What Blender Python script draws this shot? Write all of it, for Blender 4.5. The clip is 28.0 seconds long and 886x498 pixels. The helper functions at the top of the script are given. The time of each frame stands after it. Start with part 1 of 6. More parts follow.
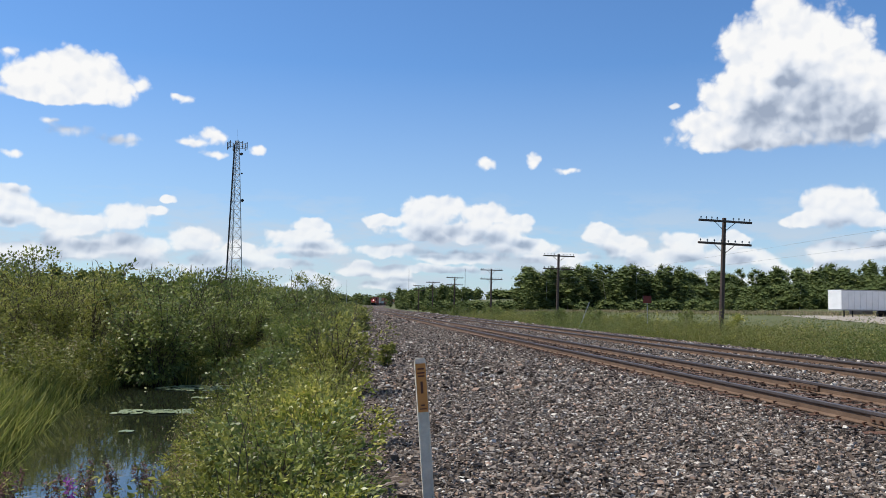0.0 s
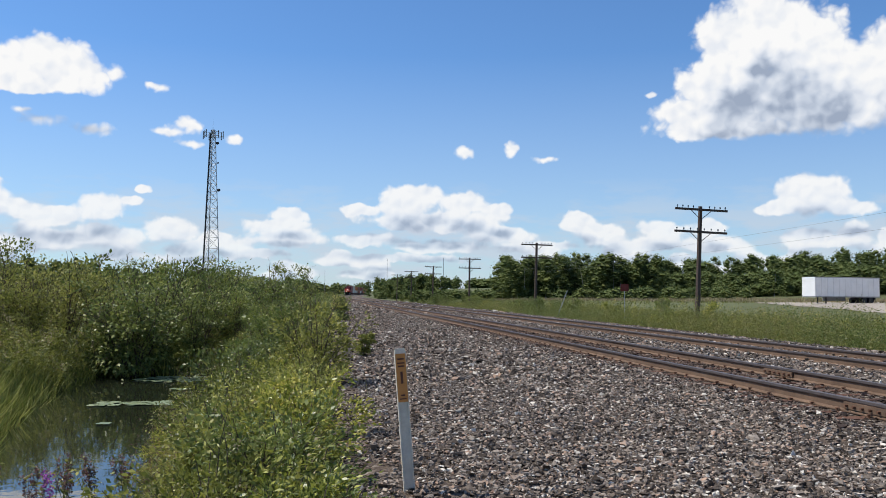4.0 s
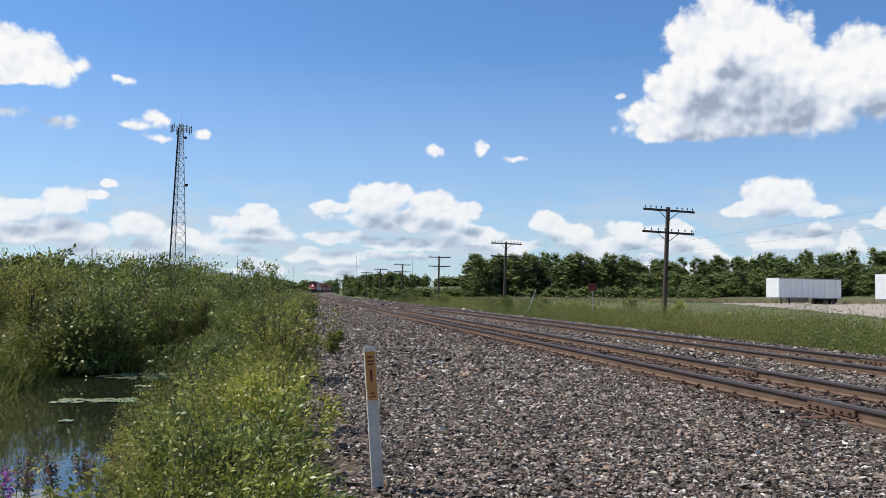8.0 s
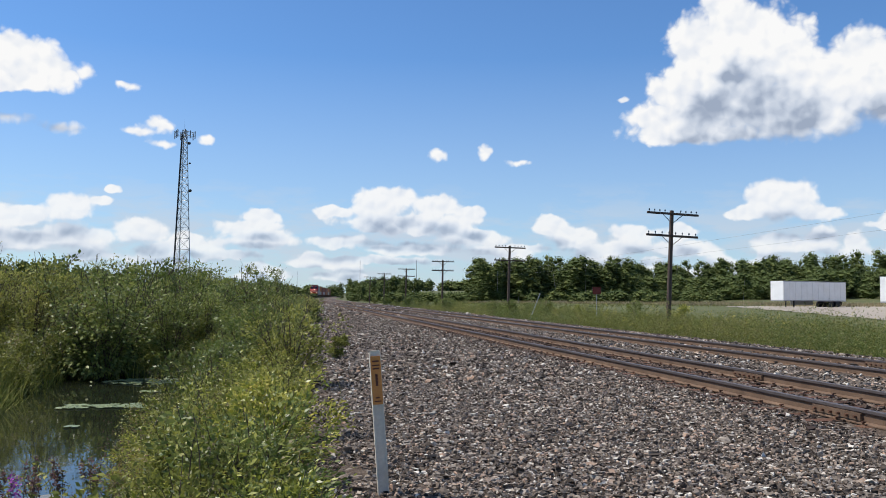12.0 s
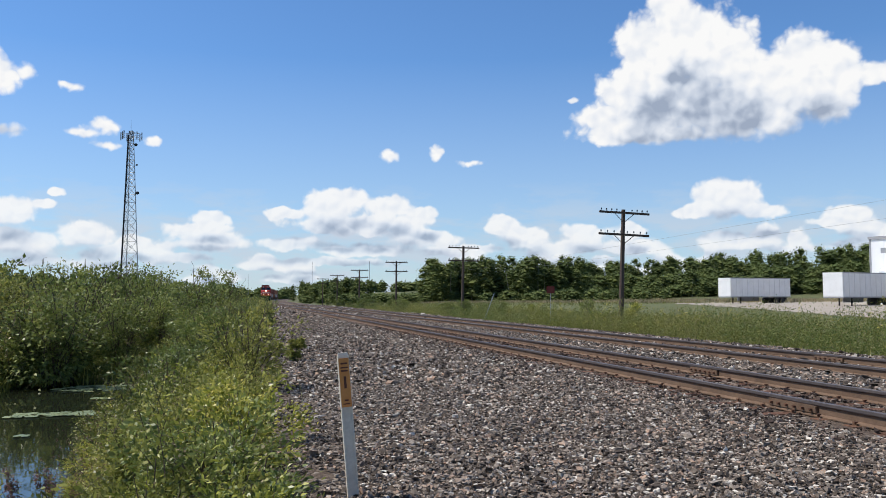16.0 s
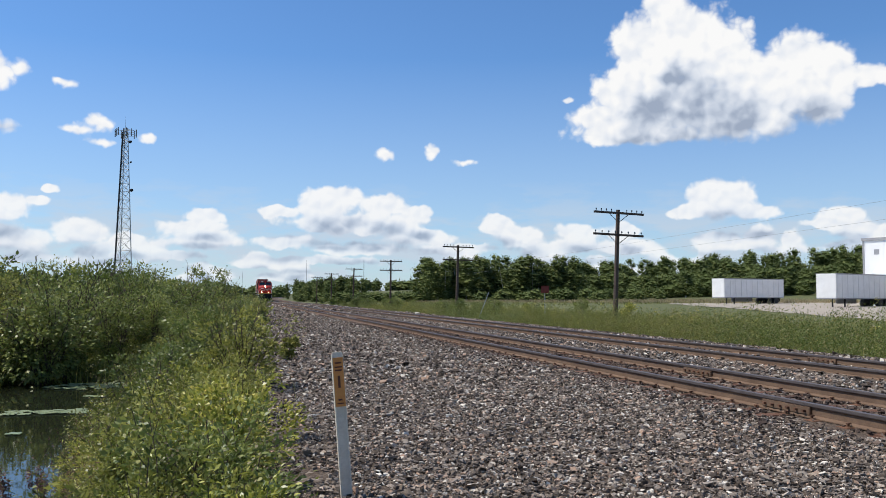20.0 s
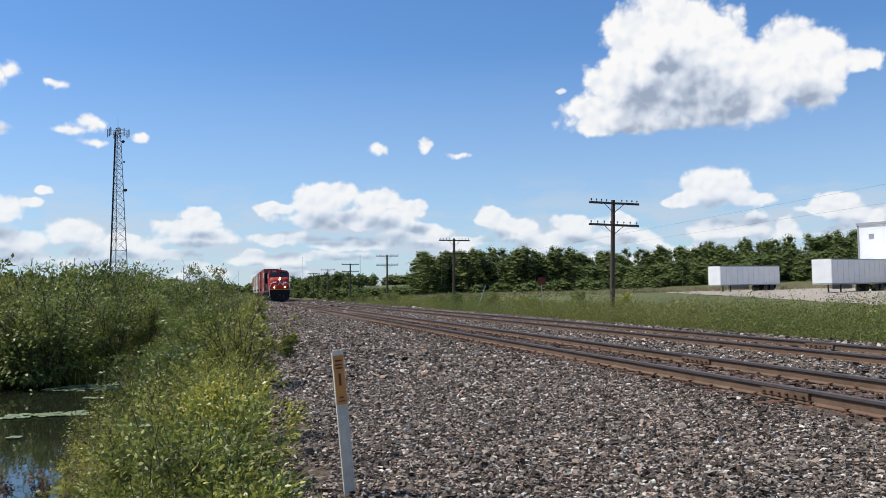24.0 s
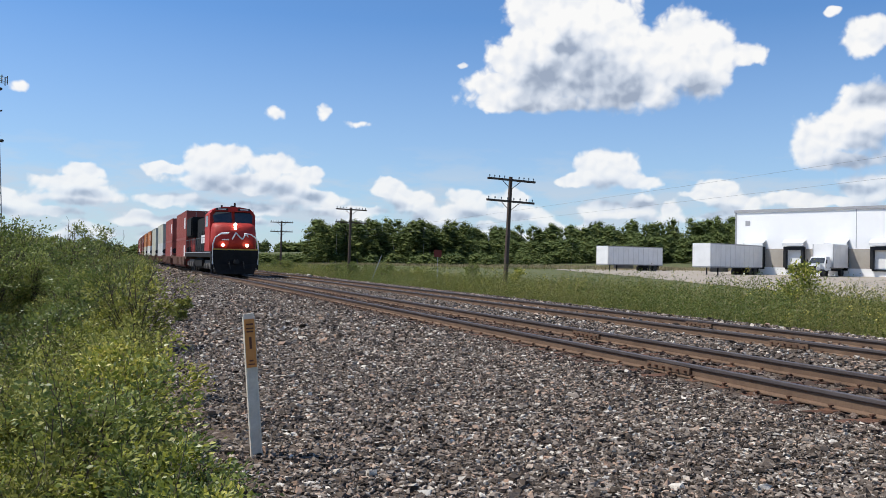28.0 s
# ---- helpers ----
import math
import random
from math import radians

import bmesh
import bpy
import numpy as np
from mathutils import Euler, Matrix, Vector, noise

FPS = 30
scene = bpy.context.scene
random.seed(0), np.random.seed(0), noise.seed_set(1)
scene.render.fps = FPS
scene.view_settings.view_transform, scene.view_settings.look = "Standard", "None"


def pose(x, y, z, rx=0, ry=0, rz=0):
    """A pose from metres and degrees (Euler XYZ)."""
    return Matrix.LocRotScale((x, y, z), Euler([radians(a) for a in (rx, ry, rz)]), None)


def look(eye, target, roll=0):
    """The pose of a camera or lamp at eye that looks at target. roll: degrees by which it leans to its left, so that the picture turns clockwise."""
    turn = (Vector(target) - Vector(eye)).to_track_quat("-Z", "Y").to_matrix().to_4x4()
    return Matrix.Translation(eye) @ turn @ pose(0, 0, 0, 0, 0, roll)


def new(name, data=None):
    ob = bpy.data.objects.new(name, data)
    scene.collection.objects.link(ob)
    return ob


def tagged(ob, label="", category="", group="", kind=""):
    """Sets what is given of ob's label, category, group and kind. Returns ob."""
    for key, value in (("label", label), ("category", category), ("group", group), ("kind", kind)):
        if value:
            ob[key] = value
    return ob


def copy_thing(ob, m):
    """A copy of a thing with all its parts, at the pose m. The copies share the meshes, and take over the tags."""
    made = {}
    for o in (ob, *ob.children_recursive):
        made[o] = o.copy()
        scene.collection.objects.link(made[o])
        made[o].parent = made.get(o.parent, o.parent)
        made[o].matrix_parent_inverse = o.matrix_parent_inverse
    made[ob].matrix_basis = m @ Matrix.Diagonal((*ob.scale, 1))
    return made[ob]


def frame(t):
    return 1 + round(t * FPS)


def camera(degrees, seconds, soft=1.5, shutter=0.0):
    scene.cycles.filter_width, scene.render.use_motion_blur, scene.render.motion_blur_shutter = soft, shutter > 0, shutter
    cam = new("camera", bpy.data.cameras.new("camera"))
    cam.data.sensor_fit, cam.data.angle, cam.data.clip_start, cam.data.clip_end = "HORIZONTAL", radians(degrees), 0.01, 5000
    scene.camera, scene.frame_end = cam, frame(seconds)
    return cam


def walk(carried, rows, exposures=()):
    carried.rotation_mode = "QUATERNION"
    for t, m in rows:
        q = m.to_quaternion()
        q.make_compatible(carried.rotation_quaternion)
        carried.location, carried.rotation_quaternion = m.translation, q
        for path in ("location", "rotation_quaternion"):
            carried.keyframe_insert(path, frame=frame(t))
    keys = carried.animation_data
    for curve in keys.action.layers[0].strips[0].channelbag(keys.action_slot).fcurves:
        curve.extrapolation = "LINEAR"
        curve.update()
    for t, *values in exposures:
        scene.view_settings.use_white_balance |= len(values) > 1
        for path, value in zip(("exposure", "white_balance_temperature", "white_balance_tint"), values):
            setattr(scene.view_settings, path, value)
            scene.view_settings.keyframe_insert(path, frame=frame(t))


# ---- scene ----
cam = camera(55.71, 28.0, soft=0.9)
PATH = [
    (0, (0.951, -0.163, 1.485), (2.211, 9.736, 2.140), 0.69),
    (0.5, (0.936, -0.191, 1.491), (2.184, 9.709, 2.147), 0.56),
    (1, (0.943, -0.173, 1.487), (2.186, 9.728, 2.140), 0.70),
    (1.5, (0.938, -0.192, 1.490), (2.179, 9.709, 2.151), 0.69),
    (2, (0.942, -0.174, 1.494), (2.184, 9.727, 2.154), 0.62),
    (2.5, (0.940, -0.178, 1.490), (2.200, 9.723, 2.114), 0.46),
    (3, (0.942, -0.178, 1.490), (2.314, 9.709, 2.084), 0.23),
    (3.5, (0.948, -0.165, 1.487), (2.405, 9.710, 2.090), 0.22),
    (4, (0.942, -0.171, 1.493), (2.461, 9.699, 2.021), 0.35),
    (4.5, (0.950, -0.154, 1.484), (2.524, 9.709, 1.965), 0.49),
    (6.5, (0.941, -0.166, 1.490), (2.510, 9.703, 1.878), 0.51),
    (7, (0.949, -0.140, 1.488), (2.693, 9.698, 1.904), 0.64),
    (7.5, (0.943, -0.146, 1.490), (2.879, 9.652, 1.983), 0.72),
    (8, (0.934, -0.149, 1.492), (2.812, 9.660, 2.001), 0.81),
    (8.5, (0.936, -0.137, 1.492), (2.761, 9.682, 2.000), 1.02),
    (9, (0.932, -0.149, 1.492), (2.763, 9.669, 1.995), 1.13),
    (9.5, (0.929, -0.159, 1.498), (2.731, 9.665, 2.003), 0.98),
    (10, (0.930, -0.150, 1.492), (2.726, 9.673, 2.021), 0.67),
    (10.5, (0.935, -0.138, 1.490), (2.736, 9.683, 2.035), 0.47),
    (11, (0.931, -0.141, 1.488), (2.735, 9.680, 2.041), 0.50),
    (11.5, (0.922, -0.166, 1.492), (2.743, 9.651, 2.050), 0.56),
    (13.5, (0.929, -0.143, 1.489), (2.825, 9.660, 2.046), 0.66),
    (14, (0.921, -0.151, 1.491), (2.886, 9.639, 2.041), 0.80),
    (14.5, (0.890, -0.148, 1.493), (3.004, 9.611, 2.041), 0.75),
    (15, (0.855, -0.146, 1.500), (3.150, 9.572, 2.040), 0.39),
    (15.5, (0.827, -0.123, 1.494), (3.230, 9.570, 2.027), 0.12),
    (16, (0.816, -0.104, 1.489), (3.203, 9.590, 2.058), -0.17),
    (16.5, (0.825, -0.087, 1.490), (3.187, 9.613, 2.072), -0.09),
    (17, (0.816, -0.097, 1.492), (3.157, 9.608, 2.073), 0.10),
    (17.5, (0.812, -0.113, 1.497), (3.140, 9.595, 2.076), 0.14),
    (18, (0.820, -0.094, 1.496), (3.125, 9.620, 2.072), 0.02),
    (18.5, (0.817, -0.092, 1.492), (3.147, 9.616, 2.055), -0.12),
    (19, (0.815, -0.101, 1.496), (3.213, 9.592, 2.033), -0.16),
    (19.5, (0.811, -0.098, 1.492), (3.261, 9.583, 2.029), -0.03),
    (20, (0.816, -0.089, 1.494), (3.266, 9.590, 2.052), 0.13),
    (20.5, (0.796, -0.093, 1.495), (3.248, 9.582, 2.109), 0.56),
    (21, (0.793, -0.075, 1.495), (3.237, 9.600, 2.136), 0.81),
    (21.5, (0.782, -0.080, 1.504), (3.194, 9.598, 2.217), 0.39),
    (23.5, (0.790, -0.089, 1.517), (3.323, 9.565, 2.138), -0.71),
    (24, (0.800, -0.091, 1.511), (3.298, 9.580, 1.991), -1.08),
    (24.5, (0.790, -0.083, 1.510), (3.338, 9.576, 1.978), -0.56),
    (25, (0.782, -0.077, 1.509), (3.316, 9.580, 2.085), -0.17),
    (25.5, (0.780, -0.085, 1.510), (3.398, 9.546, 2.126), -0.34),
    (26, (0.791, -0.060, 1.505), (3.599, 9.518, 2.126), -0.64),
    (26.5, (0.753, -0.064, 1.510), (3.755, 9.458, 2.080), -0.36),
    (27, (0.725, -0.140, 1.502), (3.903, 9.332, 1.932), 0.22),
    (27.5, (0.649, -0.263, 1.497), (4.044, 9.142, 1.638), 0.82),
    (28, (0.617, -0.181, 1.500), (4.308, 9.112, 1.634), 1.05),
]
walk(cam, [(t, look(eye, target, roll)) for t, eye, target, roll in PATH])

# ---- sky and sun ----
SUN_AZ, SUN_EL = -66.0, 57.0  # degrees clockwise from +y, and above the horizon
sun = new("sun", bpy.data.lights.new("sun", "SUN"))
sun.data.energy, sun.data.angle, sun.data.color = 5.0, radians(0.53), (1.0, 0.955, 0.88)
_sd = Vector((math.sin(radians(SUN_AZ)) * math.cos(radians(SUN_EL)), math.cos(radians(SUN_AZ)) * math.cos(radians(SUN_EL)), math.sin(radians(SUN_EL))))
sun.matrix_world = look(_sd * 60, (0, 0, 0))
tagged(sun, kind="structure")

# fair-weather cumulus: azimuth, elevation, half width and half height of each puff, in degrees
PUFFS = []
PUFFS += [(-16.84, 14.43, 2.5, 1.22), (-18.9, 13.5, 2.42, 1.11), (-15.58, 13.47, 2.64, 1.14), (-18.06, 12.51, 3.79, 0.48), (-13.06, 13.45, 0.76, 0.42), (-10.09, 13.11, 0.64, 0.29)]
PUFFS += [(-17.34, 10.45, 1.37, 0.41), (-14.01, 10.28, 1.44, 0.43), (-18.16, 10.99, 0.51, 0.31), (-20.65, 14.87, 0.77, 0.33), (-20.33, 8.86, 0.77, 0.31), (-19.88, 5.4, 1.71, 1.03)]
PUFFS += [(-18.08, 4.95, 1.28, 0.7), (-20.54, 6.52, 1.17, 0.48), (-15.98, 4.7, 1.82, 0.71), (-13.67, 5.39, 1.54, 0.94), (-11.8, 5.84, 0.77, 0.36), (-11.02, 6.61, 0.56, 0.29)]
PUFFS += [(-9.45, 3.99, 2.15, 0.96), (-17.53, 3.08, 4.28, 0.63), (-12.92, 3.5, 2.42, 0.72), (29.23, 18.95, 1.54, 1.38), (27.88, 16.34, 2.28, 2.19), (30.83, 16.48, 3.03, 2.61)]
PUFFS += [(33.05, 15.13, 2.43, 2.36), (26.72, 13.51, 2.52, 1.75), (29.85, 13.15, 4.27, 2.23), (25.75, 11.72, 2.79, 1.04), (27.97, 10.58, 5.05, 0.66), (37.58, 14.69, 2.03, 1.97)]
PUFFS += [(39.14, 13.77, 1.85, 1.76), (35.85, 12.88, 3, 2.02), (38.82, 11.74, 1.92, 1.24), (41.68, 13.48, 1.23, 0.86), (33.74, 11.27, 4.4, 1.28), (24.42, 10.84, 1.7, 0.45)]
PUFFS += [(32.06, 6.64, 1.58, 1.1), (33.64, 6.39, 1.21, 1.16), (34.82, 5.47, 1.42, 0.47), (30.43, 5.47, 1.28, 0.52), (39.45, 4.89, 1.14, 0.7), (38.95, 4.53, 1.59, 0.39)]
PUFFS += [(41.16, 3.96, 1.59, 0.59), (32.36, 3.68, 1.91, 0.74), (19.19, 4.01, 1.84, 0.85), (23.47, 4.23, 1.69, 0.72), (26.39, 4.3, 1.26, 0.6), (26.56, 3.31, 2.93, 0.53)]
PUFFS += [(22.62, 3.29, 2.26, 0.54), (6.09, 6.15, 2.1, 1.26), (7.61, 6.7, 1.23, 0.84), (9.99, 6.03, 1.62, 0.92), (12.42, 5.58, 1.39, 0.62), (3.08, 5.65, 1.35, 0.49)]
PUFFS += [(7.62, 4.94, 4.42, 0.54), (3.47, 3.61, 2.25, 0.53), (8.39, 3.26, 3.84, 0.58), (12.81, 3.92, 2.32, 0.58), (-1.83, 5.29, 1.36, 0.52), (-2.36, 4.53, 2.22, 0.59)]
PUFFS += [(-1.81, 3.62, 2.59, 0.7), (15.32, 3.15, 3.09, 0.46), (6.11, 2.37, 4.58, 0.34), (-5.11, 2.65, 2.08, 0.36), (-8.3, 10.85, 1, 0.49), (-9.6, 10.3, 1.47, 0.28)]
PUFFS += [(-8.11, 9.67, 1, 0.25), (-5.41, 9.99, 0.76, 0.29), (-12.9, 13.69, 0.43, 0.33), (-10.56, 13.21, 0.64, 0.2), (10.22, 9.59, 0.66, 0.49), (13.4, 9.8, 0.43, 0.49)]
PUFFS += [(15.81, 9.11, 1.09, 0.27), (22.81, 13.13, 0.46, 0.19), (47.35, 8.37, 3.21, 1.53), (48.73, 9.89, 2.11, 1.6), (45.12, 7.43, 1.35, 1.05), (47.05, 6.57, 2.77, 0.55)]
PUFFS += [(48.53, 13.98, 1.67, 1.24), (46.48, 15.56, 0.64, 0.33), (39.58, 4.83, 1.46, 0.62), (40.46, 3.95, 1.37, 0.44), (44.17, 4.35, 1.69, 0.5), (48.47, 4.98, 1.67, 0.96)]
PUFFS += [(46.45, 4.15, 1.88, 0.42), (27.5, 11.7, 3.6, 1.4), (30.5, 12.4, 3.8, 1.8), (34.5, 12.6, 3.6, 1.7), (32.8, 5.75, 2.0, 0.8)]
_r = random.Random(5)
for _ in range(13):  # the same sky goes on all round
    a = _r.uniform(52, 318)
    e = _r.uniform(6, 34)
    s = 0.5 + e / 14
    for _ in range(2):
        PUFFS.append((a if a < 180 else a - 360, e, s * _r.uniform(2.2, 4.5), s * _r.uniform(0.8, 1.5)))
        a, e = a + s * _r.uniform(-2.5, 2.5), e + s * _r.uniform(-0.4, 0.8)

_r = random.Random(8)
for k in range(34):  # far cumulus low over the horizon, heaped on level bases
    a, e = -36 + 92 * (k + _r.uniform(-0.4, 0.4)) / 34, _r.choice((1.5, 2.3, 3.2, 4.4)) + _r.uniform(-0.3, 0.3)
    w = _r.uniform(1.2, 2.4)
    PUFFS.append((a, e, w, 0.42))
    PUFFS.append((a + _r.uniform(-0.5, 0.5) * w, e + 0.45, 0.55 * w, _r.uniform(0.5, 0.85)))


def cloud_group():
    """Thickness of the clouds at (azimuth, elevation) in degrees; below zero is clear sky."""
    g = bpy.data.node_groups.new("cloud_thickness", "ShaderNodeTree")
    g.interface.new_socket("Place", in_out="INPUT", socket_type="NodeSocketVector")
    g.interface.new_socket("Thickness", in_out="OUTPUT", socket_type="NodeSocketFloat")
    gi, go, ln = g.nodes.new("NodeGroupInput"), g.nodes.new("NodeGroupOutput"), g.links

    def math_node(op, a, b, c=None):
        n = g.nodes.new("ShaderNodeMath")
        n.operation = op
        for i, v in enumerate((a, b, c)):
            if v is None:
                continue
            if isinstance(v, (int, float)):
                n.inputs[i].default_value = v
            else:
                ln.new(v, n.inputs[i])
        return n.outputs[0]

    wob = g.nodes.new("ShaderNodeTexNoise")
    wob.inputs["Scale"].default_value, wob.inputs["Detail"].default_value, wob.inputs["Roughness"].default_value = 0.6, 2.0, 0.5
    ln.new(gi.outputs[0], wob.inputs["Vector"])
    shift = g.nodes.new("ShaderNodeVectorMath")
    shift.operation = "MULTIPLY_ADD"
    shift.inputs[1].default_value, shift.inputs[2].default_value = (1.5, 0.9, 0), (-0.75, -0.45, 0)
    ln.new(wob.outputs["Color"], shift.inputs[0])
    place = g.nodes.new("ShaderNodeVectorMath")
    place.operation = "ADD"
    ln.new(gi.outputs[0], place.inputs[0])
    ln.new(shift.outputs[0], place.inputs[1])
    near = None
    for a, e, ra, re in PUFFS:
        wisp = e > 7 and abs(a) < 30 and ra < 1.8 and re < 0.52  # small and thin, with soft edges
        if wisp:
            ra, re = 2.2 * ra, 2.4 * re
        v = g.nodes.new("ShaderNodeVectorMath")
        v.operation = "MULTIPLY_ADD"
        v.inputs[1].default_value, v.inputs[2].default_value = (1 / ra, 1 / re, 0), (-a / ra, -e / re, 0)
        ln.new(place.outputs[0], v.inputs[0])
        le = g.nodes.new("ShaderNodeVectorMath")
        le.operation = "LENGTH"
        ln.new(v.outputs[0], le.inputs[0])
        dist = math_node("ADD", le.outputs["Value"], 0.62 if wisp else 0.0)
        near = dist if near is None else math_node("SMOOTH_MIN", near, dist, 0.6)
    ln.new(math_node("SUBTRACT", 1.08, near), go.inputs[0])
    return g


def billow_group():
    """Rounded heaps of cumulus at two sizes, with a fine ragged grain; about zero on the whole."""
    g = bpy.data.node_groups.new("cloud_billows", "ShaderNodeTree")
    g.interface.new_socket("Place", in_out="INPUT", socket_type="NodeSocketVector")
    g.interface.new_socket("Height", in_out="OUTPUT", socket_type="NodeSocketFloat")
    g.interface.new_socket("Broad", in_out="OUTPUT", socket_type="NodeSocketFloat")
    gi, go, ln = g.nodes.new("NodeGroupInput"), g.nodes.new("NodeGroupOutput"), g.links
    wob = g.nodes.new("ShaderNodeTexNoise")
    wob.inputs["Scale"].default_value, wob.inputs["Detail"].default_value = 0.9, 1.5
    ln.new(gi.outputs[0], wob.inputs["Vector"])
    place = g.nodes.new("ShaderNodeVectorMath")
    place.operation = "MULTIPLY_ADD"
    place.inputs[1].default_value = (0.9, 0.8, 0)
    ln.new(wob.outputs["Color"], place.inputs[0])
    ln.new(gi.outputs[0], place.inputs[2])
    total = None
    for scale, weight in ((0.5, 0.5), (1.25, 0.32), (2.9, 0.17)):
        v = g.nodes.new("ShaderNodeTexVoronoi")
        v.voronoi_dimensions = "2D"
        v.inputs["Scale"].default_value = scale
        ln.new(place.outputs[0], v.inputs["Vector"])
        m = g.nodes.new("ShaderNodeMath")
        m.operation = "MULTIPLY_ADD"
        m.inputs[1].default_value, m.inputs[2].default_value = -weight, 0.42 * weight
        ln.new(v.outputs["Distance"], m.inputs[0])
        if total is not None:
            ad = g.nodes.new("ShaderNodeMath")
            ad.operation = "ADD"
            ln.new(total, ad.inputs[0])
            ln.new(m.outputs[0], ad.inputs[1])
            total = ad.outputs[0]
        else:
            total = m.outputs[0]
        if scale < 2:
            ln.new(total, go.inputs[1])
    grain = g.nodes.new("ShaderNodeTexNoise")
    grain.inputs["Scale"].default_value, grain.inputs["Detail"].default_value, grain.inputs["Roughness"].default_value = 2.2, 5.0, 0.6
    ln.new(gi.outputs[0], grain.inputs["Vector"])
    m = g.nodes.new("ShaderNodeMath")
    m.operation = "MULTIPLY_ADD"
    m.inputs[1].default_value = 0.2
    ln.new(grain.outputs["Fac"], m.inputs[0])
    ln.new(total, m.inputs[2])
    n = g.nodes.new("ShaderNodeMath")
    n.operation = "SUBTRACT"
    n.inputs[1].default_value = 0.1
    ln.new(m.outputs[0], n.inputs[0])
    ln.new(n.outputs[0], go.inputs[0])
    return g


def make_world():
    w = bpy.data.worlds.new("summer_sky")
    scene.world = w
    w.use_nodes = True
    nt, ln = w.node_tree, w.node_tree.links
    nt.nodes.clear()

    def nd(kind, op=None, *ins):
        n = nt.nodes.new(kind)
        if op:
            n.operation = op
        for i, v in enumerate(ins):
            if v is None:
                continue
            if isinstance(v, (int, float, tuple)):
                n.inputs[i].default_value = v
            else:
                ln.new(v, n.inputs[i])
        return n

    sky = nd("ShaderNodeTexSky")
    sky.sky_type, sky.sun_disc = "NISHITA", False
    sky.sun_elevation, sky.sun_rotation = radians(SUN_EL), radians(SUN_AZ)
    sky.air_density, sky.dust_density, sky.ozone_density, sky.altitude = 1.0, 0.25, 2.5, 300
    co = nd("ShaderNodeTexCoord")
    sep = nd("ShaderNodeSeparateXYZ", None, co.outputs["Generated"])
    az = nd("ShaderNodeMath", "MULTIPLY", nd("ShaderNodeMath", "ARCTAN2", sep.outputs[0], sep.outputs[1]).outputs[0], 57.2958)
    el = nd("ShaderNodeMath", "MULTIPLY", nd("ShaderNodeMath", "ARCSINE", sep.outputs[2]).outputs[0], 57.2958)
    place = nd("ShaderNodeCombineXYZ", None, az.outputs[0], el.outputs[0], 0.0)
    g = cloud_group()
    here = nd("ShaderNodeGroup")
    here.node_tree = g
    ln.new(place.outputs[0], here.inputs[0])
    sunward = nd("ShaderNodeGroup")
    sunward.node_tree = g
    step = nd("ShaderNodeMath", "MULTIPLY_ADD", el.outputs[0], 0.3, 0.3)  # nearer clouds, higher up, are larger
    above = nd("ShaderNodeMath", "ADD", el.outputs[0], step.outputs[0])
    aside = nd("ShaderNodeMath", "MULTIPLY_ADD", step.outputs[0], -0.15, az.outputs[0])
    ln.new(nd("ShaderNodeCombineXYZ", None, aside.outputs[0], above.outputs[0], 0.0).outputs[0], sunward.inputs[0])
    heaps = billow_group()
    heap = nd("ShaderNodeGroup")
    heap.node_tree = heaps
    ln.new(place.outputs[0], heap.inputs[0])
    heap_sunward = nd("ShaderNodeGroup")
    heap_sunward.node_tree = heaps
    nudge = nd("ShaderNodeCombineXYZ", None, nd("ShaderNodeMath", "MULTIPLY", step.outputs[0], -0.08).outputs[0], nd("ShaderNodeMath", "MULTIPLY_ADD", step.outputs[0], 0.13, 0.05).outputs[0], 0.0)
    ln.new(nd("ShaderNodeVectorMath", "ADD", place.outputs[0], nudge.outputs[0]).outputs[0], heap_sunward.inputs[0])
    thick = nd("ShaderNodeMath", "MULTIPLY_ADD", heap.outputs[0], 0.6, here.outputs[0])
    # sunlit where the cloud ends towards the sun, grey where more of it lies above
    over = nd("ShaderNodeMath", "MINIMUM", sunward.outputs[0], 0.95)
    open_sky = nd("ShaderNodeMapRange", None, nd("ShaderNodeMath", "MULTIPLY_ADD", heap.outputs[1], -0.12, over.outputs[0]).outputs[0], 0.95, -0.25)
    open_sky.interpolation_type = "SMOOTHSTEP"
    relief = nd("ShaderNodeMath", "SUBTRACT", heap_sunward.outputs[1], heap.outputs[1])
    lit = nd("ShaderNodeMath", "MULTIPLY_ADD", relief.outputs[0], -0.95, nd("ShaderNodeMath", "MULTIPLY_ADD", open_sky.outputs[0], 0.84, 0.1).outputs[0])
    softness = nd("ShaderNodeMapRange", None, open_sky.outputs[0], 0.15, 0.8, 0.5, 0.34)
    cover = nd("ShaderNodeMapRange", None, thick.outputs[0], 0.0, softness.outputs[0])
    cover.interpolation_type = "SMOOTHSTEP"
    tone = nt.nodes.new("ShaderNodeValToRGB")
    e = tone.color_ramp.elements
    e[0].position, e[0].color = 0.0, (0.36, 0.43, 0.56, 1)
    e[1].position, e[1].color = 1.0, (1.0, 1.0, 1.0, 1)
    for p, c in ((0.3, (0.58, 0.65, 0.77, 1)), (0.65, (0.83, 0.87, 0.94, 1))):
        m = e.new(p)
        m.color = c
    ln.new(lit.outputs[0], tone.inputs[0])
    # thin broken cloud and haze low over the horizon
    low = nd("ShaderNodeVectorMath", "MULTIPLY", place.outputs[0], (0.16, 0.55, 0))
    streaks = nd("ShaderNodeTexNoise", None, low.outputs[0])
    streaks.inputs["Scale"].default_value, streaks.inputs["Detail"].default_value, streaks.inputs["Roughness"].default_value = 1.0, 6.0, 0.6
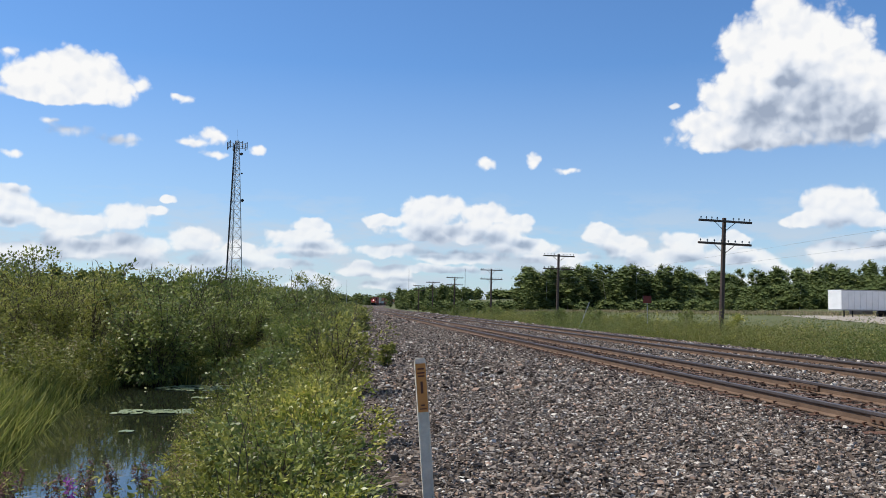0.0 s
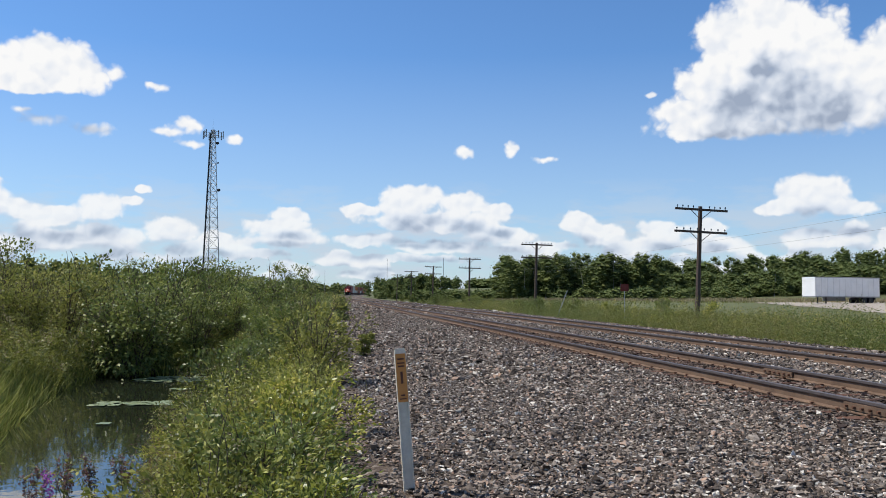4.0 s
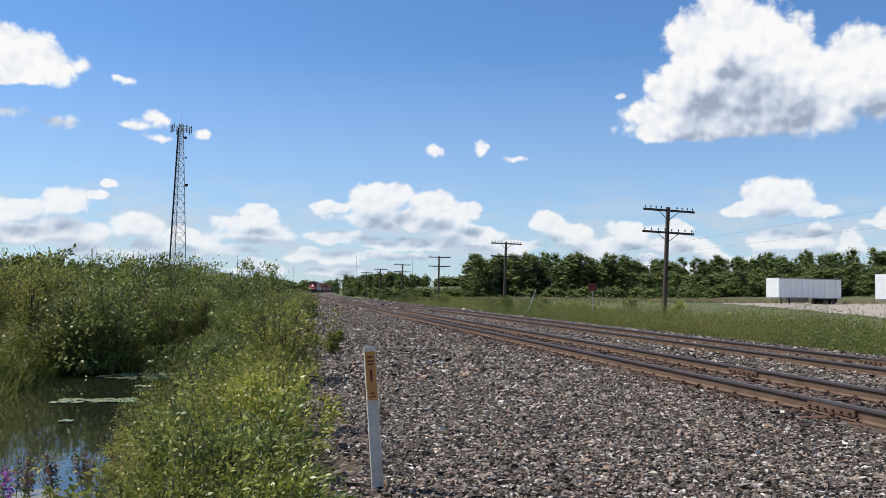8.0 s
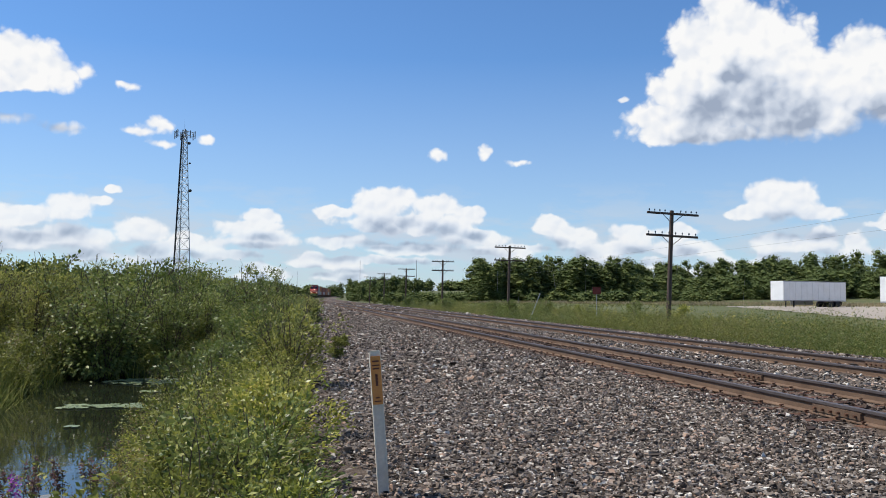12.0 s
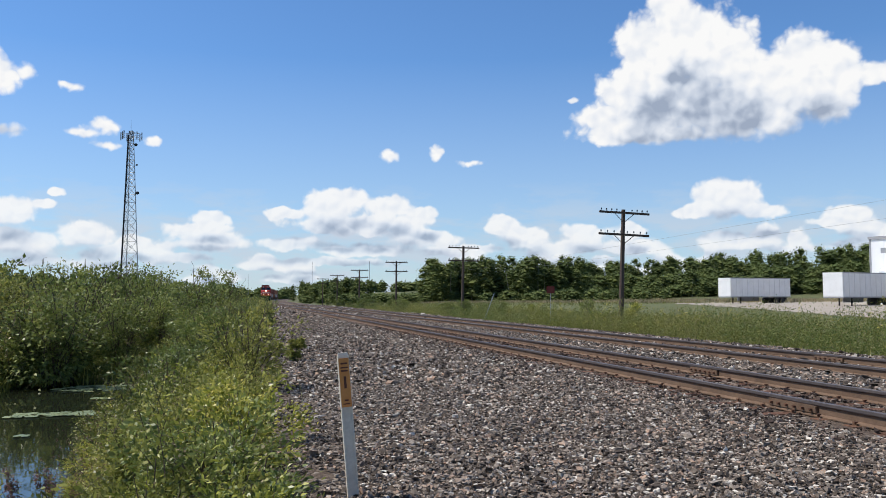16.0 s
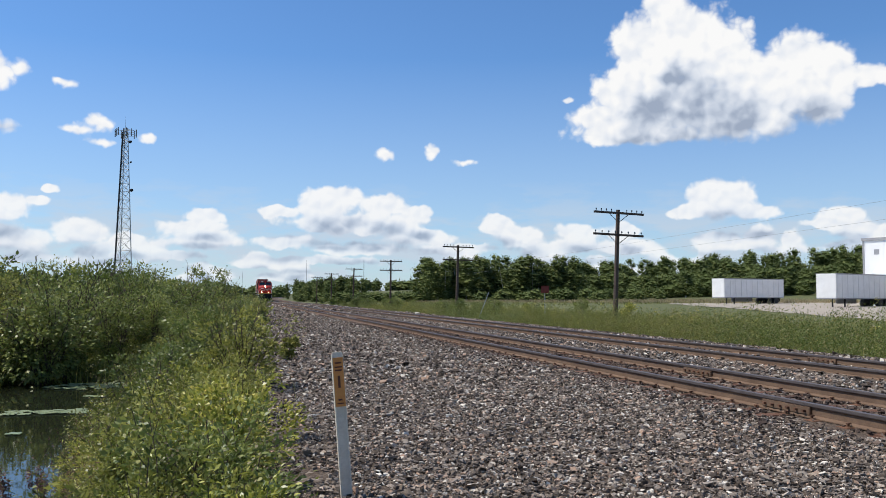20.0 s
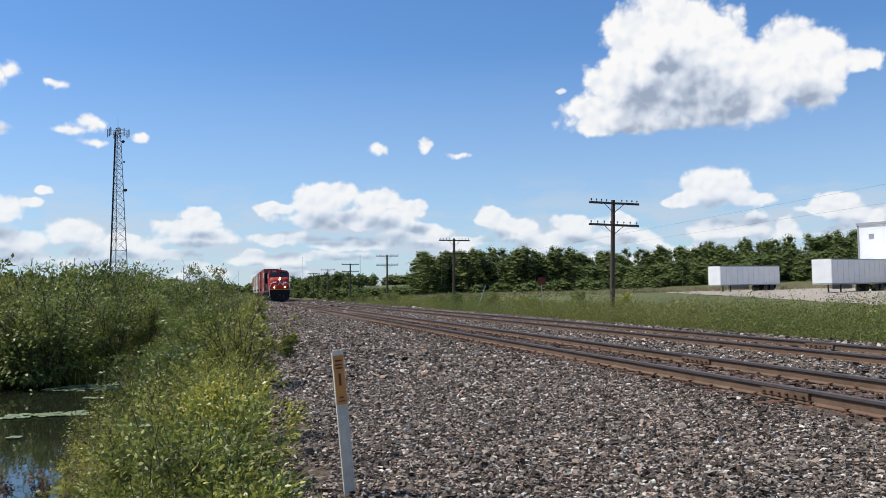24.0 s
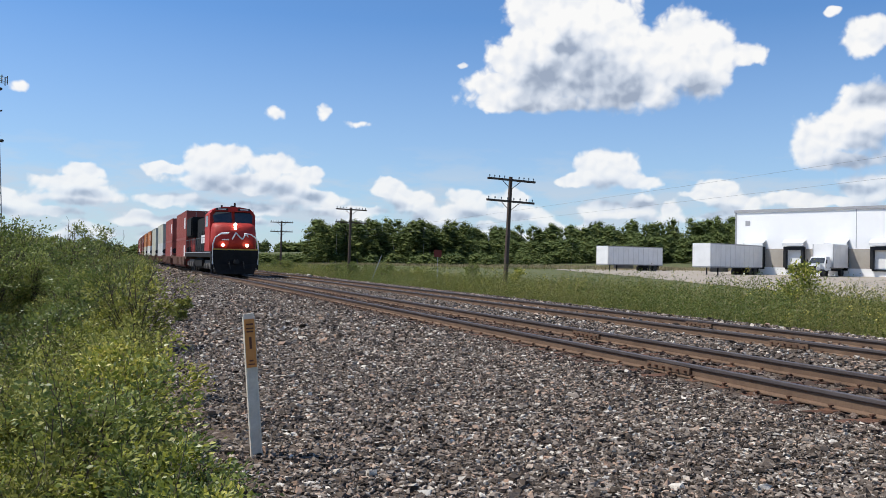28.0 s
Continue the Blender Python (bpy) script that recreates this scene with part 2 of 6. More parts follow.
    patch = nd("ShaderNodeMapRange", None, streaks.outputs["Fac"], 0.3, 0.58, 0.1, 0.85)
    band = nd("ShaderNodeMapRange", None, el.outputs[0], 9.5, 4.0)
    veil = nd("ShaderNodeMapRange", None, el.outputs[0], 16.0, 0.0, 0.0, 0.5)
    hazy = nd("ShaderNodeMath", "MAXIMUM", nd("ShaderNodeMath", "MULTIPLY", patch.outputs[0], band.outputs[0]).outputs[0], veil.outputs[0])
    tint = nd("ShaderNodeVectorMath", "MULTIPLY", sky.outputs[0], (0.66, 0.94, 1.22))
    sky_bg = nd("ShaderNodeBackground", None, tint.outputs[0], 0.115)
    haze_bg = nd("ShaderNodeBackground", None, (0.68, 0.77, 0.89, 1), 0.84)
    cloud_bg = nd("ShaderNodeBackground", None, tone.outputs[0], 0.95)
    clear = nd("ShaderNodeMixShader", None, hazy.outputs[0], sky_bg.outputs[0], haze_bg.outputs[0])
    far = nd("ShaderNodeMapRange", None, el.outputs[0], 0.5, 9.0, 0.72, 1.0)
    veiled = nd("ShaderNodeMath", "MULTIPLY", cover.outputs[0], far.outputs[0])
    mix = nd("ShaderNodeMixShader", None, veiled.outputs[0], clear.outputs[0], cloud_bg.outputs[0])
    out = nd("ShaderNodeOutputWorld", None, mix.outputs[0])
    return out


make_world()


# ---- materials ----
def tree_of(m):
    nt = m.node_tree
    nt.nodes.clear()
    return nt, nt.links


def node(nt, kind, **props):
    n = nt.nodes.new(kind)
    for k, v in props.items():
        if k == "inputs":
            for i, val in v.items():
                n.inputs[i].default_value = val
        else:
            setattr(n, k, v)
    return n


def ramp(nt, stops):
    r = nt.nodes.new("ShaderNodeValToRGB")
    els = r.color_ramp.elements
    els[0].position, els[0].color = stops[0][0], (*stops[0][1], 1)
    els[1].position, els[1].color = stops[-1][0], (*stops[-1][1], 1)
    for p, c in stops[1:-1]:
        e = els.new(p)
        e.color = (*c, 1)
    return r


def surface(name, stops, scale=5.0, fine=60.0, rough=0.8, bump=0.3, depth=0.01, island=0.0, metal=0.0, stretch=(1, 1, 1),
            through_light=0.0, spec=0.3, obj_random=0.0):
    """Colour from coarse and fine noise through a ramp, with fine relief; island: share of each loose piece's own tint."""
    m = bpy.data.materials.new(name)
    m.use_nodes = True
    nt, ln = tree_of(m)
    out = node(nt, "ShaderNodeOutputMaterial")
    b = node(nt, "ShaderNodeBsdfPrincipled", inputs={"Roughness": rough, "Metallic": metal, "Specular IOR Level": spec})
    co = node(nt, "ShaderNodeTexCoord")
    mp = node(nt, "ShaderNodeMapping", inputs={"Scale": stretch})
    ln.new(co.outputs["Object"], mp.inputs["Vector"])
    n1 = node(nt, "ShaderNodeTexNoise", inputs={"Scale": scale, "Detail": 5.0, "Roughness": 0.6})
    n2 = node(nt, "ShaderNodeTexNoise", inputs={"Scale": fine, "Detail": 4.0, "Roughness": 0.7})
    ln.new(mp.outputs[0], n1.inputs["Vector"])
    ln.new(mp.outputs[0], n2.inputs["Vector"])
    mx = node(nt, "ShaderNodeMix", data_type="FLOAT", inputs={"Factor": 0.4})
    ln.new(n1.outputs["Fac"], mx.inputs["A"])
    ln.new(n2.outputs["Fac"], mx.inputs["B"])
    fac = mx.outputs[0]
    for share, kind, sock in ((island, "ShaderNodeNewGeometry", "Random Per Island"), (obj_random, "ShaderNodeObjectInfo", "Random")):
        if share > 0:
            g = node(nt, kind)
            m2 = node(nt, "ShaderNodeMix", data_type="FLOAT", inputs={"Factor": share})
            ln.new(fac, m2.inputs["A"])
            ln.new(g.outputs[sock], m2.inputs["B"])
            fac = m2.outputs[0]
    r = ramp(nt, stops)
    ln.new(fac, r.inputs["Fac"])
    ln.new(r.outputs["Color"], b.inputs["Base Color"])
    if bump > 0:
        bp = node(nt, "ShaderNodeBump", inputs={"Strength": bump, "Distance": depth})
        ln.new(n2.outputs["Fac"], bp.inputs["Height"])
        ln.new(bp.outputs[0], b.inputs["Normal"])
    last = b.outputs[0]
    if through_light > 0:
        tr = node(nt, "ShaderNodeBsdfTranslucent")
        ln.new(r.outputs["Color"], tr.inputs["Color"])
        ms = node(nt, "ShaderNodeMixShader", inputs={"Fac": through_light})
        ln.new(last, ms.inputs[1])
        ln.new(tr.outputs[0], ms.inputs[2])
        last = ms.outputs[0]
    ln.new(last, out.inputs["Surface"])
    return m


def glowing(name, colour, strength):
    m = bpy.data.materials.new(name)
    m.use_nodes = True
    nt, ln = tree_of(m)
    out = node(nt, "ShaderNodeOutputMaterial")
    e = node(nt, "ShaderNodeEmission", inputs={"Color": (*colour, 1), "Strength": strength})
    ln.new(e.outputs[0], out.inputs["Surface"])
    return m


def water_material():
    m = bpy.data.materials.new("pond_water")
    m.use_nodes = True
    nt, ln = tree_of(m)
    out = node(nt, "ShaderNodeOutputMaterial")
    # IOR and specular set above water's, so the pond mirrors more sky
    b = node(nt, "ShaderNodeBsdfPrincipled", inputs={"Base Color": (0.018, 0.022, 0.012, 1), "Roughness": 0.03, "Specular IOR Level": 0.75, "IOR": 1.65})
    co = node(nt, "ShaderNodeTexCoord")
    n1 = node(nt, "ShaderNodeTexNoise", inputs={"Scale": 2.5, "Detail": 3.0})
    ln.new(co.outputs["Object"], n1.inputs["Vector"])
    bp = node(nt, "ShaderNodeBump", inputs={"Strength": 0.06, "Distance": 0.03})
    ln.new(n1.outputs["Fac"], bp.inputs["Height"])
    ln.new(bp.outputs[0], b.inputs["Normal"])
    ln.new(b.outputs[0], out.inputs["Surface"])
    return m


def crushed_stone():
    """Packed crushed stone: cells of many greys with dark gaps."""
    m = bpy.data.materials.new("ballast_bed")
    m.use_nodes = True
    nt, ln = tree_of(m)
    out = node(nt, "ShaderNodeOutputMaterial")
    b = node(nt, "ShaderNodeBsdfPrincipled", inputs={"Roughness": 0.9, "Specular IOR Level": 0.25})
    co = node(nt, "ShaderNodeTexCoord")
    cells = node(nt, "ShaderNodeTexVoronoi", inputs={"Scale": 20.0, "Randomness": 1.0})
    rim = node(nt, "ShaderNodeTexVoronoi", feature="DISTANCE_TO_EDGE", inputs={"Scale": 20.0, "Randomness": 1.0})
    ln.new(co.outputs["Object"], cells.inputs["Vector"])
    ln.new(co.outputs["Object"], rim.inputs["Vector"])
    sep = node(nt, "ShaderNodeSeparateColor")
    ln.new(cells.outputs["Color"], sep.inputs[0])
    r = ramp(nt, [(0.05, (0.035, 0.025, 0.018)), (0.4, (0.1, 0.076, 0.056)), (0.7, (0.175, 0.138, 0.106)), (0.9, (0.32, 0.27, 0.22)), (1.0, (0.55, 0.48, 0.4))])
    ln.new(sep.outputs[0], r.inputs["Fac"])
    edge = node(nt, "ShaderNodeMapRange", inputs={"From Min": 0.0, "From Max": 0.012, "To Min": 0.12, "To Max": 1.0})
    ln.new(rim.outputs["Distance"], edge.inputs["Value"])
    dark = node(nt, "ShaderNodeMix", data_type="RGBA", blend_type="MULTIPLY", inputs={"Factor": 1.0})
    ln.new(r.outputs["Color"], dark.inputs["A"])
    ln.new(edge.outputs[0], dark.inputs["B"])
    # brown fines lie over the bed in patches
    drift = node(nt, "ShaderNodeTexNoise", inputs={"Scale": 0.7, "Detail": 6.0, "Roughness": 0.65})
    ln.new(co.outputs["Object"], drift.inputs["Vector"])
    crumbs = node(nt, "ShaderNodeTexNoise", inputs={"Scale": 140.0, "Detail": 3.0})
    ln.new(co.outputs["Object"], crumbs.inputs["Vector"])
    fines = ramp(nt, [(0.3, (0.05, 0.034, 0.024)), (0.55, (0.1, 0.07, 0.05)), (0.75, (0.2, 0.15, 0.11))])
    ln.new(crumbs.outputs["Fac"], fines.inputs["Fac"])
    share = node(nt, "ShaderNodeMapRange", inputs={"From Min": 0.42, "From Max": 0.58, "To Min": 0.15, "To Max": 0.9})
    ln.new(drift.outputs["Fac"], share.inputs["Value"])
    laid = node(nt, "ShaderNodeMix", data_type="RGBA")
    ln.new(share.outputs[0], laid.inputs["Factor"])
    ln.new(dark.outputs["Result"], laid.inputs["A"])
    ln.new(fines.outputs["Color"], laid.inputs["B"])
    ln.new(laid.outputs["Result"], b.inputs["Base Color"])
    bp = node(nt, "ShaderNodeBump", inputs={"Strength": 1.0, "Distance": 0.03})
    ln.new(rim.outputs["Distance"], bp.inputs["Height"])
    ln.new(bp.outputs[0], b.inputs["Normal"])
    ln.new(b.outputs[0], out.inputs["Surface"])
    return m


M = {}
M["soil"] = surface("grassy_soil", [(0.2, (0.06, 0.065, 0.025)), (0.5, (0.1, 0.11, 0.04)), (0.8, (0.2, 0.17, 0.09))], 0.5, 12, 0.95, 0.5, 0.05)
M["yard"] = surface("yard_gravel", [(0.2, (0.24, 0.2, 0.16)), (0.8, (0.44, 0.385, 0.31))], 0.3, 8, 0.95, 0.3, 0.03)
M["bed"] = crushed_stone()
M["stone"] = surface("ballast_stone", [(0.08, (0.034, 0.025, 0.018)), (0.3, (0.1, 0.076, 0.057)), (0.52, (0.19, 0.152, 0.12)), (0.7, (0.29, 0.245, 0.2)), (0.77, (0.38, 0.24, 0.16)), (0.84, (0.52, 0.46, 0.38)), (0.97, (0.84, 0.78, 0.68))],
                     20, 90, 0.85, 0.5, 0.01, island=0.8)
M["rail"] = surface("rusty_rail_steel", [(0.25, (0.085, 0.052, 0.034)), (0.55, (0.18, 0.115, 0.075)), (0.8, (0.28, 0.185, 0.12))], 3, 50, 0.75, 0.4, 0.004, metal=0.25)
M["railhead"] = surface("worn_rail_head", [(0.3, (0.075, 0.06, 0.056)), (0.7, (0.15, 0.125, 0.118))], 4, 60, 0.5, 0.1, 0.002, metal=0.4)
M["tie"] = surface("weathered_tie_wood", [(0.25, (0.04, 0.02, 0.013)), (0.55, (0.105, 0.05, 0.03)), (0.8, (0.19, 0.1, 0.065))], 3, 30, 0.9, 0.8, 0.01, stretch=(0.3, 3, 3), obj_random=0.25)
M["rust"] = surface("rusted_fastening", [(0.3, (0.07, 0.036, 0.022)), (0.7, (0.17, 0.085, 0.05))], 9, 70, 0.9, 0.5, 0.004, obj_random=0.3)
M["pole"] = surface("weathered_pole_wood", [(0.25, (0.05, 0.035, 0.028)), (0.75, (0.14, 0.1, 0.08))], 2, 25, 0.9, 0.6, 0.01, stretch=(4, 4, 0.4))
M["wire"] = surface("dark_wire", [(0.3, (0.16, 0.18, 0.2)), (0.7, (0.24, 0.26, 0.28))], 5, 40, 0.6, 0)
M["glass_cap"] = surface("insulator_glass", [(0.3, (0.03, 0.035, 0.04)), (0.7, (0.08, 0.1, 0.1))], 5, 40, 0.25, 0, spec=0.6)
M["galv"] = surface("galvanised_steel", [(0.3, (0.3, 0.31, 0.32)), (0.7, (0.45, 0.46, 0.47))], 3, 30, 0.5, 0.1, 0.003, metal=0.5)
M["dark"] = surface("dark_painted_steel", [(0.3, (0.012, 0.012, 0.013)), (0.7, (0.03, 0.03, 0.031))], 2, 25, 0.55, 0.1, 0.003)
M["black"] = surface("sooty_black_paint", [(0.3, (0.008, 0.008, 0.008)), (0.7, (0.026, 0.024, 0.022))], 1.5, 18, 0.75, 0.1, 0.004, spec=0.15)
M["red"] = surface("red_locomotive_paint", [(0.25, (0.3, 0.024, 0.018)), (0.5, (0.42, 0.03, 0.02)), (0.75, (0.5, 0.05, 0.035))], 1.6, 22, 0.6, 0.15, 0.006, spec=0.35)
M["white"] = surface("white_paint", [(0.25, (0.66, 0.655, 0.63)), (0.5, (0.8, 0.795, 0.78)), (0.75, (0.87, 0.865, 0.85))], 0.8, 14, 0.5, 0.05, 0.003)
M["trailer_post"] = surface("dull_trailer_post", [(0.3, (0.64, 0.64, 0.63)), (0.7, (0.76, 0.76, 0.75))], 2, 20, 0.55, 0.1, 0.003)
M["cladding"] = surface("white_wall_cladding", [(0.3, (0.88, 0.875, 0.86)), (0.7, (0.94, 0.935, 0.925))], 0.5, 9, 0.5, 0.05, 0.003)
M["grey"] = surface("grey_paint", [(0.3, (0.3, 0.3, 0.31)), (0.7, (0.42, 0.42, 0.43))], 1, 14, 0.55, 0.1, 0.003)
M["pane"] = surface("dark_glass", [(0.3, (0.015, 0.02, 0.024)), (0.7, (0.03, 0.036, 0.04))], 2, 10, 0.06, 0, spec=0.8)
M["post_white"] = surface("chalky_white_post", [(0.25, (0.5, 0.43, 0.34)), (0.6, (0.72, 0.65, 0.54)), (0.85, (0.8, 0.74, 0.63))], 8, 60, 0.6, 0.2, 0.002)
M["post_orange"] = surface("faded_orange_decal", [(0.25, (0.55, 0.2, 0.05)), (0.75, (0.72, 0.33, 0.1))], 10, 70, 0.6, 0.1, 0.002)
M["ink"] = surface("printed_ink", [(0.3, (0.09, 0.03, 0.02)), (0.7, (0.16, 0.06, 0.04))], 10, 50, 0.7, 0)
M["leaf"] = surface("willow_leaf", [(0.1, (0.07, 0.085, 0.02)), (0.4, (0.2, 0.215, 0.045)), (0.72, (0.42, 0.4, 0.1)), (0.96, (0.6, 0.5, 0.18))], 2, 8, 0.45, 0, island=0.7, through_light=0.38, spec=0.3, obj_random=0.35)
M["leaf_bright"] = surface("broad_green_leaf", [(0.12, (0.06, 0.085, 0.014)), (0.38, (0.18, 0.21, 0.03)), (0.64, (0.43, 0.42, 0.07)), (0.84, (0.68, 0.58, 0.14)), (0.97, (0.5, 0.3, 0.12))], 2, 8, 0.4, 0, island=0.8, through_light=0.34, spec=0.4, obj_random=0.3)
M["leaf_dark"] = surface("alder_leaf", [(0.1, (0.065, 0.095, 0.024)), (0.5, (0.16, 0.2, 0.048)), (0.9, (0.36, 0.37, 0.1))], 2, 8, 0.45, 0, island=0.7, through_light=0.32, spec=0.3, obj_random=0.3)
M["woods"] = surface("woodland_leaf", [(0.22, (0.06, 0.085, 0.03)), (0.5, (0.11, 0.145, 0.045)), (0.78, (0.19, 0.21, 0.065))], 0.12, 1.5, 0.7, 0, island=0.35, through_light=0.3, spec=0.15)
M["bark"] = surface("shrub_bark", [(0.3, (0.06, 0.045, 0.03)), (0.7, (0.13, 0.1, 0.07))], 8, 60, 0.9, 0.4, 0.004)
M["birch"] = surface("birch_bark", [(0.3, (0.3, 0.28, 0.25)), (0.7, (0.6, 0.58, 0.54))], 2, 12, 0.8, 0.2, 0.01)
M["grass"] = surface("meadow_grass", [(0.1, (0.08, 0.1, 0.028)), (0.5, (0.17, 0.185, 0.052)), (0.8, (0.32, 0.29, 0.1)), (0.97, (0.46, 0.37, 0.17))], 0.6, 4, 0.6, 0, island=0.6, through_light=0.4, spec=0.15)
M["sedge"] = surface("sedge_blade", [(0.1, (0.09, 0.115, 0.024)), (0.5, (0.23, 0.26, 0.055)), (0.8, (0.42, 0.4, 0.12)), (0.97, (0.58, 0.48, 0.22))], 1.2, 6, 0.5, 0, island=0.6, through_light=0.38, spec=0.25)
M["straw"] = surface("dry_seed_head", [(0.2, (0.22, 0.17, 0.09)), (0.5, (0.34, 0.28, 0.15)), (0.8, (0.48, 0.4, 0.24))], 0.5, 6, 0.8, 0, island=0.5, through_light=0.3)
M["purple"] = surface("loosestrife_flower", [(0.2, (0.25, 0.05, 0.3)), (0.8, (0.45, 0.12, 0.5))], 6, 30, 0.6, 0, island=0.6, through_light=0.3)
M["yellow"] = surface("goldenrod_flower", [(0.2, (0.45, 0.38, 0.06)), (0.8, (0.65, 0.56, 0.14))], 6, 30, 0.6, 0, island=0.6, through_light=0.3)
M["tan"] = surface("tan_wall_paint", [(0.3, (0.36, 0.32, 0.27)), (0.7, (0.46, 0.42, 0.36))], 0.8, 14, 0.7, 0.1, 0.003)
M["dull"] = surface("faded_flower", [(0.2, (0.12, 0.06, 0.05)), (0.8, (0.25, 0.13, 0.12))], 6, 30, 0.7, 0, island=0.6, through_light=0.3)
M["lily"] = surface("lily_pad", [(0.15, (0.16, 0.2, 0.09)), (0.6, (0.26, 0.3, 0.15)), (0.9, (0.38, 0.38, 0.2))], 4, 30, 0.35, 0.1, 0.004, spec=0.5, obj_random=0.4)
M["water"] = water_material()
M["lamp"] = glowing("headlight_glow", (1.0, 0.86, 0.62), 9.0)
M["yellow_paint"] = surface("yellow_edge_paint", [(0.3, (0.5, 0.3, 0.05)), (0.7, (0.7, 0.45, 0.1))], 4, 30, 0.6, 0.1, 0.002)
M["truck"] = surface("dusty_truck_casting", [(0.3, (0.1, 0.09, 0.08)), (0.7, (0.24, 0.22, 0.2))], 4, 30, 0.8, 0.3, 0.004)
M["wagon"] = surface("faded_wagon_paint", [(0.3, (0.1, 0.05, 0.035)), (0.7, (0.22, 0.12, 0.08))], 2, 20, 0.75, 0.2, 0.004)
M["weed"] = surface("weed_leaf", [(0.1, (0.075, 0.09, 0.025)), (0.4, (0.17, 0.18, 0.05)), (0.68, (0.32, 0.3, 0.09)), (0.85, (0.46, 0.38, 0.15)), (0.97, (0.32, 0.19, 0.1))], 0.35, 3, 0.6, 0, island=0.5, through_light=0.4, spec=0.3)
M["rust_stone"] = surface("iron_dusted_stone", [(0.1, (0.025, 0.017, 0.013)), (0.4, (0.075, 0.05, 0.038)), (0.7, (0.15, 0.105, 0.08)), (0.9, (0.26, 0.2, 0.16)), (0.98, (0.4, 0.37, 0.34))], 20, 90, 0.9, 0.5, 0.01, island=0.8)
M["dark_grey"] = surface("dark_grey_casing", [(0.3, (0.1, 0.105, 0.11)), (0.7, (0.17, 0.175, 0.18))], 3, 30, 0.6, 0.1, 0.003)
M["sign_red"] = surface("faded_red_board", [(0.3, (0.16, 0.035, 0.025)), (0.7, (0.27, 0.06, 0.045))], 5, 30, 0.8, 0.1, 0.002)


# ---- mesh tools ----
def link_mesh(name, me, material=None, parent=None, label="", m=None):
    ob = new(name, me)
    if material is not None and not me.materials:
        me.materials.append(material)
    if parent is not None:
        ob.parent = parent
    if m is not None:
        ob.matrix_basis = m
    if label:
        ob["label"] = label
    return ob


def part(name, bm, material, parent=None, label="", smooth=False):
    me = bpy.data.meshes.new(name)
    bm.to_mesh(me)
    bm.free()
    if smooth:
        me.shade_smooth()
    return link_mesh(name, me, material, parent, label)


def array_mesh(name, verts, faces, material):
    """A mesh from arrays: verts (n, 3), faces (m, k)."""
    me = bpy.data.meshes.new(name)
    verts, faces = np.asarray(verts, np.float32), np.asarray(faces, np.int32)
    k = faces.shape[1]
    me.vertices.add(len(verts))
    me.vertices.foreach_set("co", verts.ravel())
    me.loops.add(faces.size)
    me.loops.foreach_set("vertex_index", faces.ravel())
    me.polygons.add(len(faces))
    me.polygons.foreach_set("loop_start", np.arange(0, faces.size, k, dtype=np.int32))
    me.update(calc_edges=True)
    me.materials.append(material)
    return me


def box(bm, x0, x1, y0, y1, z0, z1, bevel=0.0):
    r = bmesh.ops.create_cube(bm, size=1.0, matrix=Matrix.Translation(((x0 + x1) / 2, (y0 + y1) / 2, (z0 + z1) / 2)) @ Matrix.Diagonal((x1 - x0, y1 - y0, z1 - z0, 1)))
    if bevel > 0:
        vs = set(r["verts"])
        bmesh.ops.bevel(bm, geom=[e for e in bm.edges if e.verts[0] in vs and e.verts[1] in vs], offset=bevel, segments=2, affect="EDGES")
    return bm


def rod(bm, a, b, r0, r1=None, n=8):
    a, b = Vector(a), Vector(b)
    d = b - a
    m = Matrix.Translation((a + b) / 2) @ d.to_track_quat("Z", "Y").to_matrix().to_4x4()
    bmesh.ops.create_cone(bm, cap_ends=True, segments=n, radius1=r0, radius2=r0 if r1 is None else r1, depth=d.length, matrix=m)
    return bm


def boxed(x0, x1, y0, y1, z0, z1, bevel=0.0):
    return box(bmesh.new(), x0, x1, y0, y1, z0, z1, bevel)


def empty(name, m=None):
    ob = new(name)
    ob.empty_display_size = 0.2
    if m is not None:
        ob.matrix_basis = m
    return ob


def prism(bm, outline, y0, y1):
    """An outline in x and z, drawn out from y0 to y1."""
    a = [bm.verts.new((x, y0, z)) for x, z in outline]
    b = [bm.verts.new((x, y1, z)) for x, z in outline]
    n = len(a)
    for i in range(n):
        bm.faces.new((a[i], a[(i + 1) % n], b[(i + 1) % n], b[i]))
    bm.faces.new(a[::-1])
    bm.faces.new(b)
    bmesh.ops.recalc_face_normals(bm, faces=bm.faces[:])
    return bm


# ---- the lie of the land ----
TRACK_1, TRACK_2, HEAD = 8.2, 12.45, 0.25  # centre lines and height of the rail heads
BEND_FROM, BEND_RADIUS = 155.0, 4300.0
WATER = -0.8
rng = np.random.default_rng(7)


def bend(y):
    """The way to the right that the line has taken at y: straight, then a long easy curve."""
    d = np.maximum(np.asarray(y, float) - BEND_FROM, 0)
    d = np.minimum(d, 900)
    return d * d / (2 * BEND_RADIUS)


def shore(y):
    """Where the pond's far bank begins, across the line."""
    return np.interp(y, [4, 8, 11, 13, 17, 21, 26], [-2.9, -2.95, -3.05, -3.5, -4.3, -4.5, -4.5])


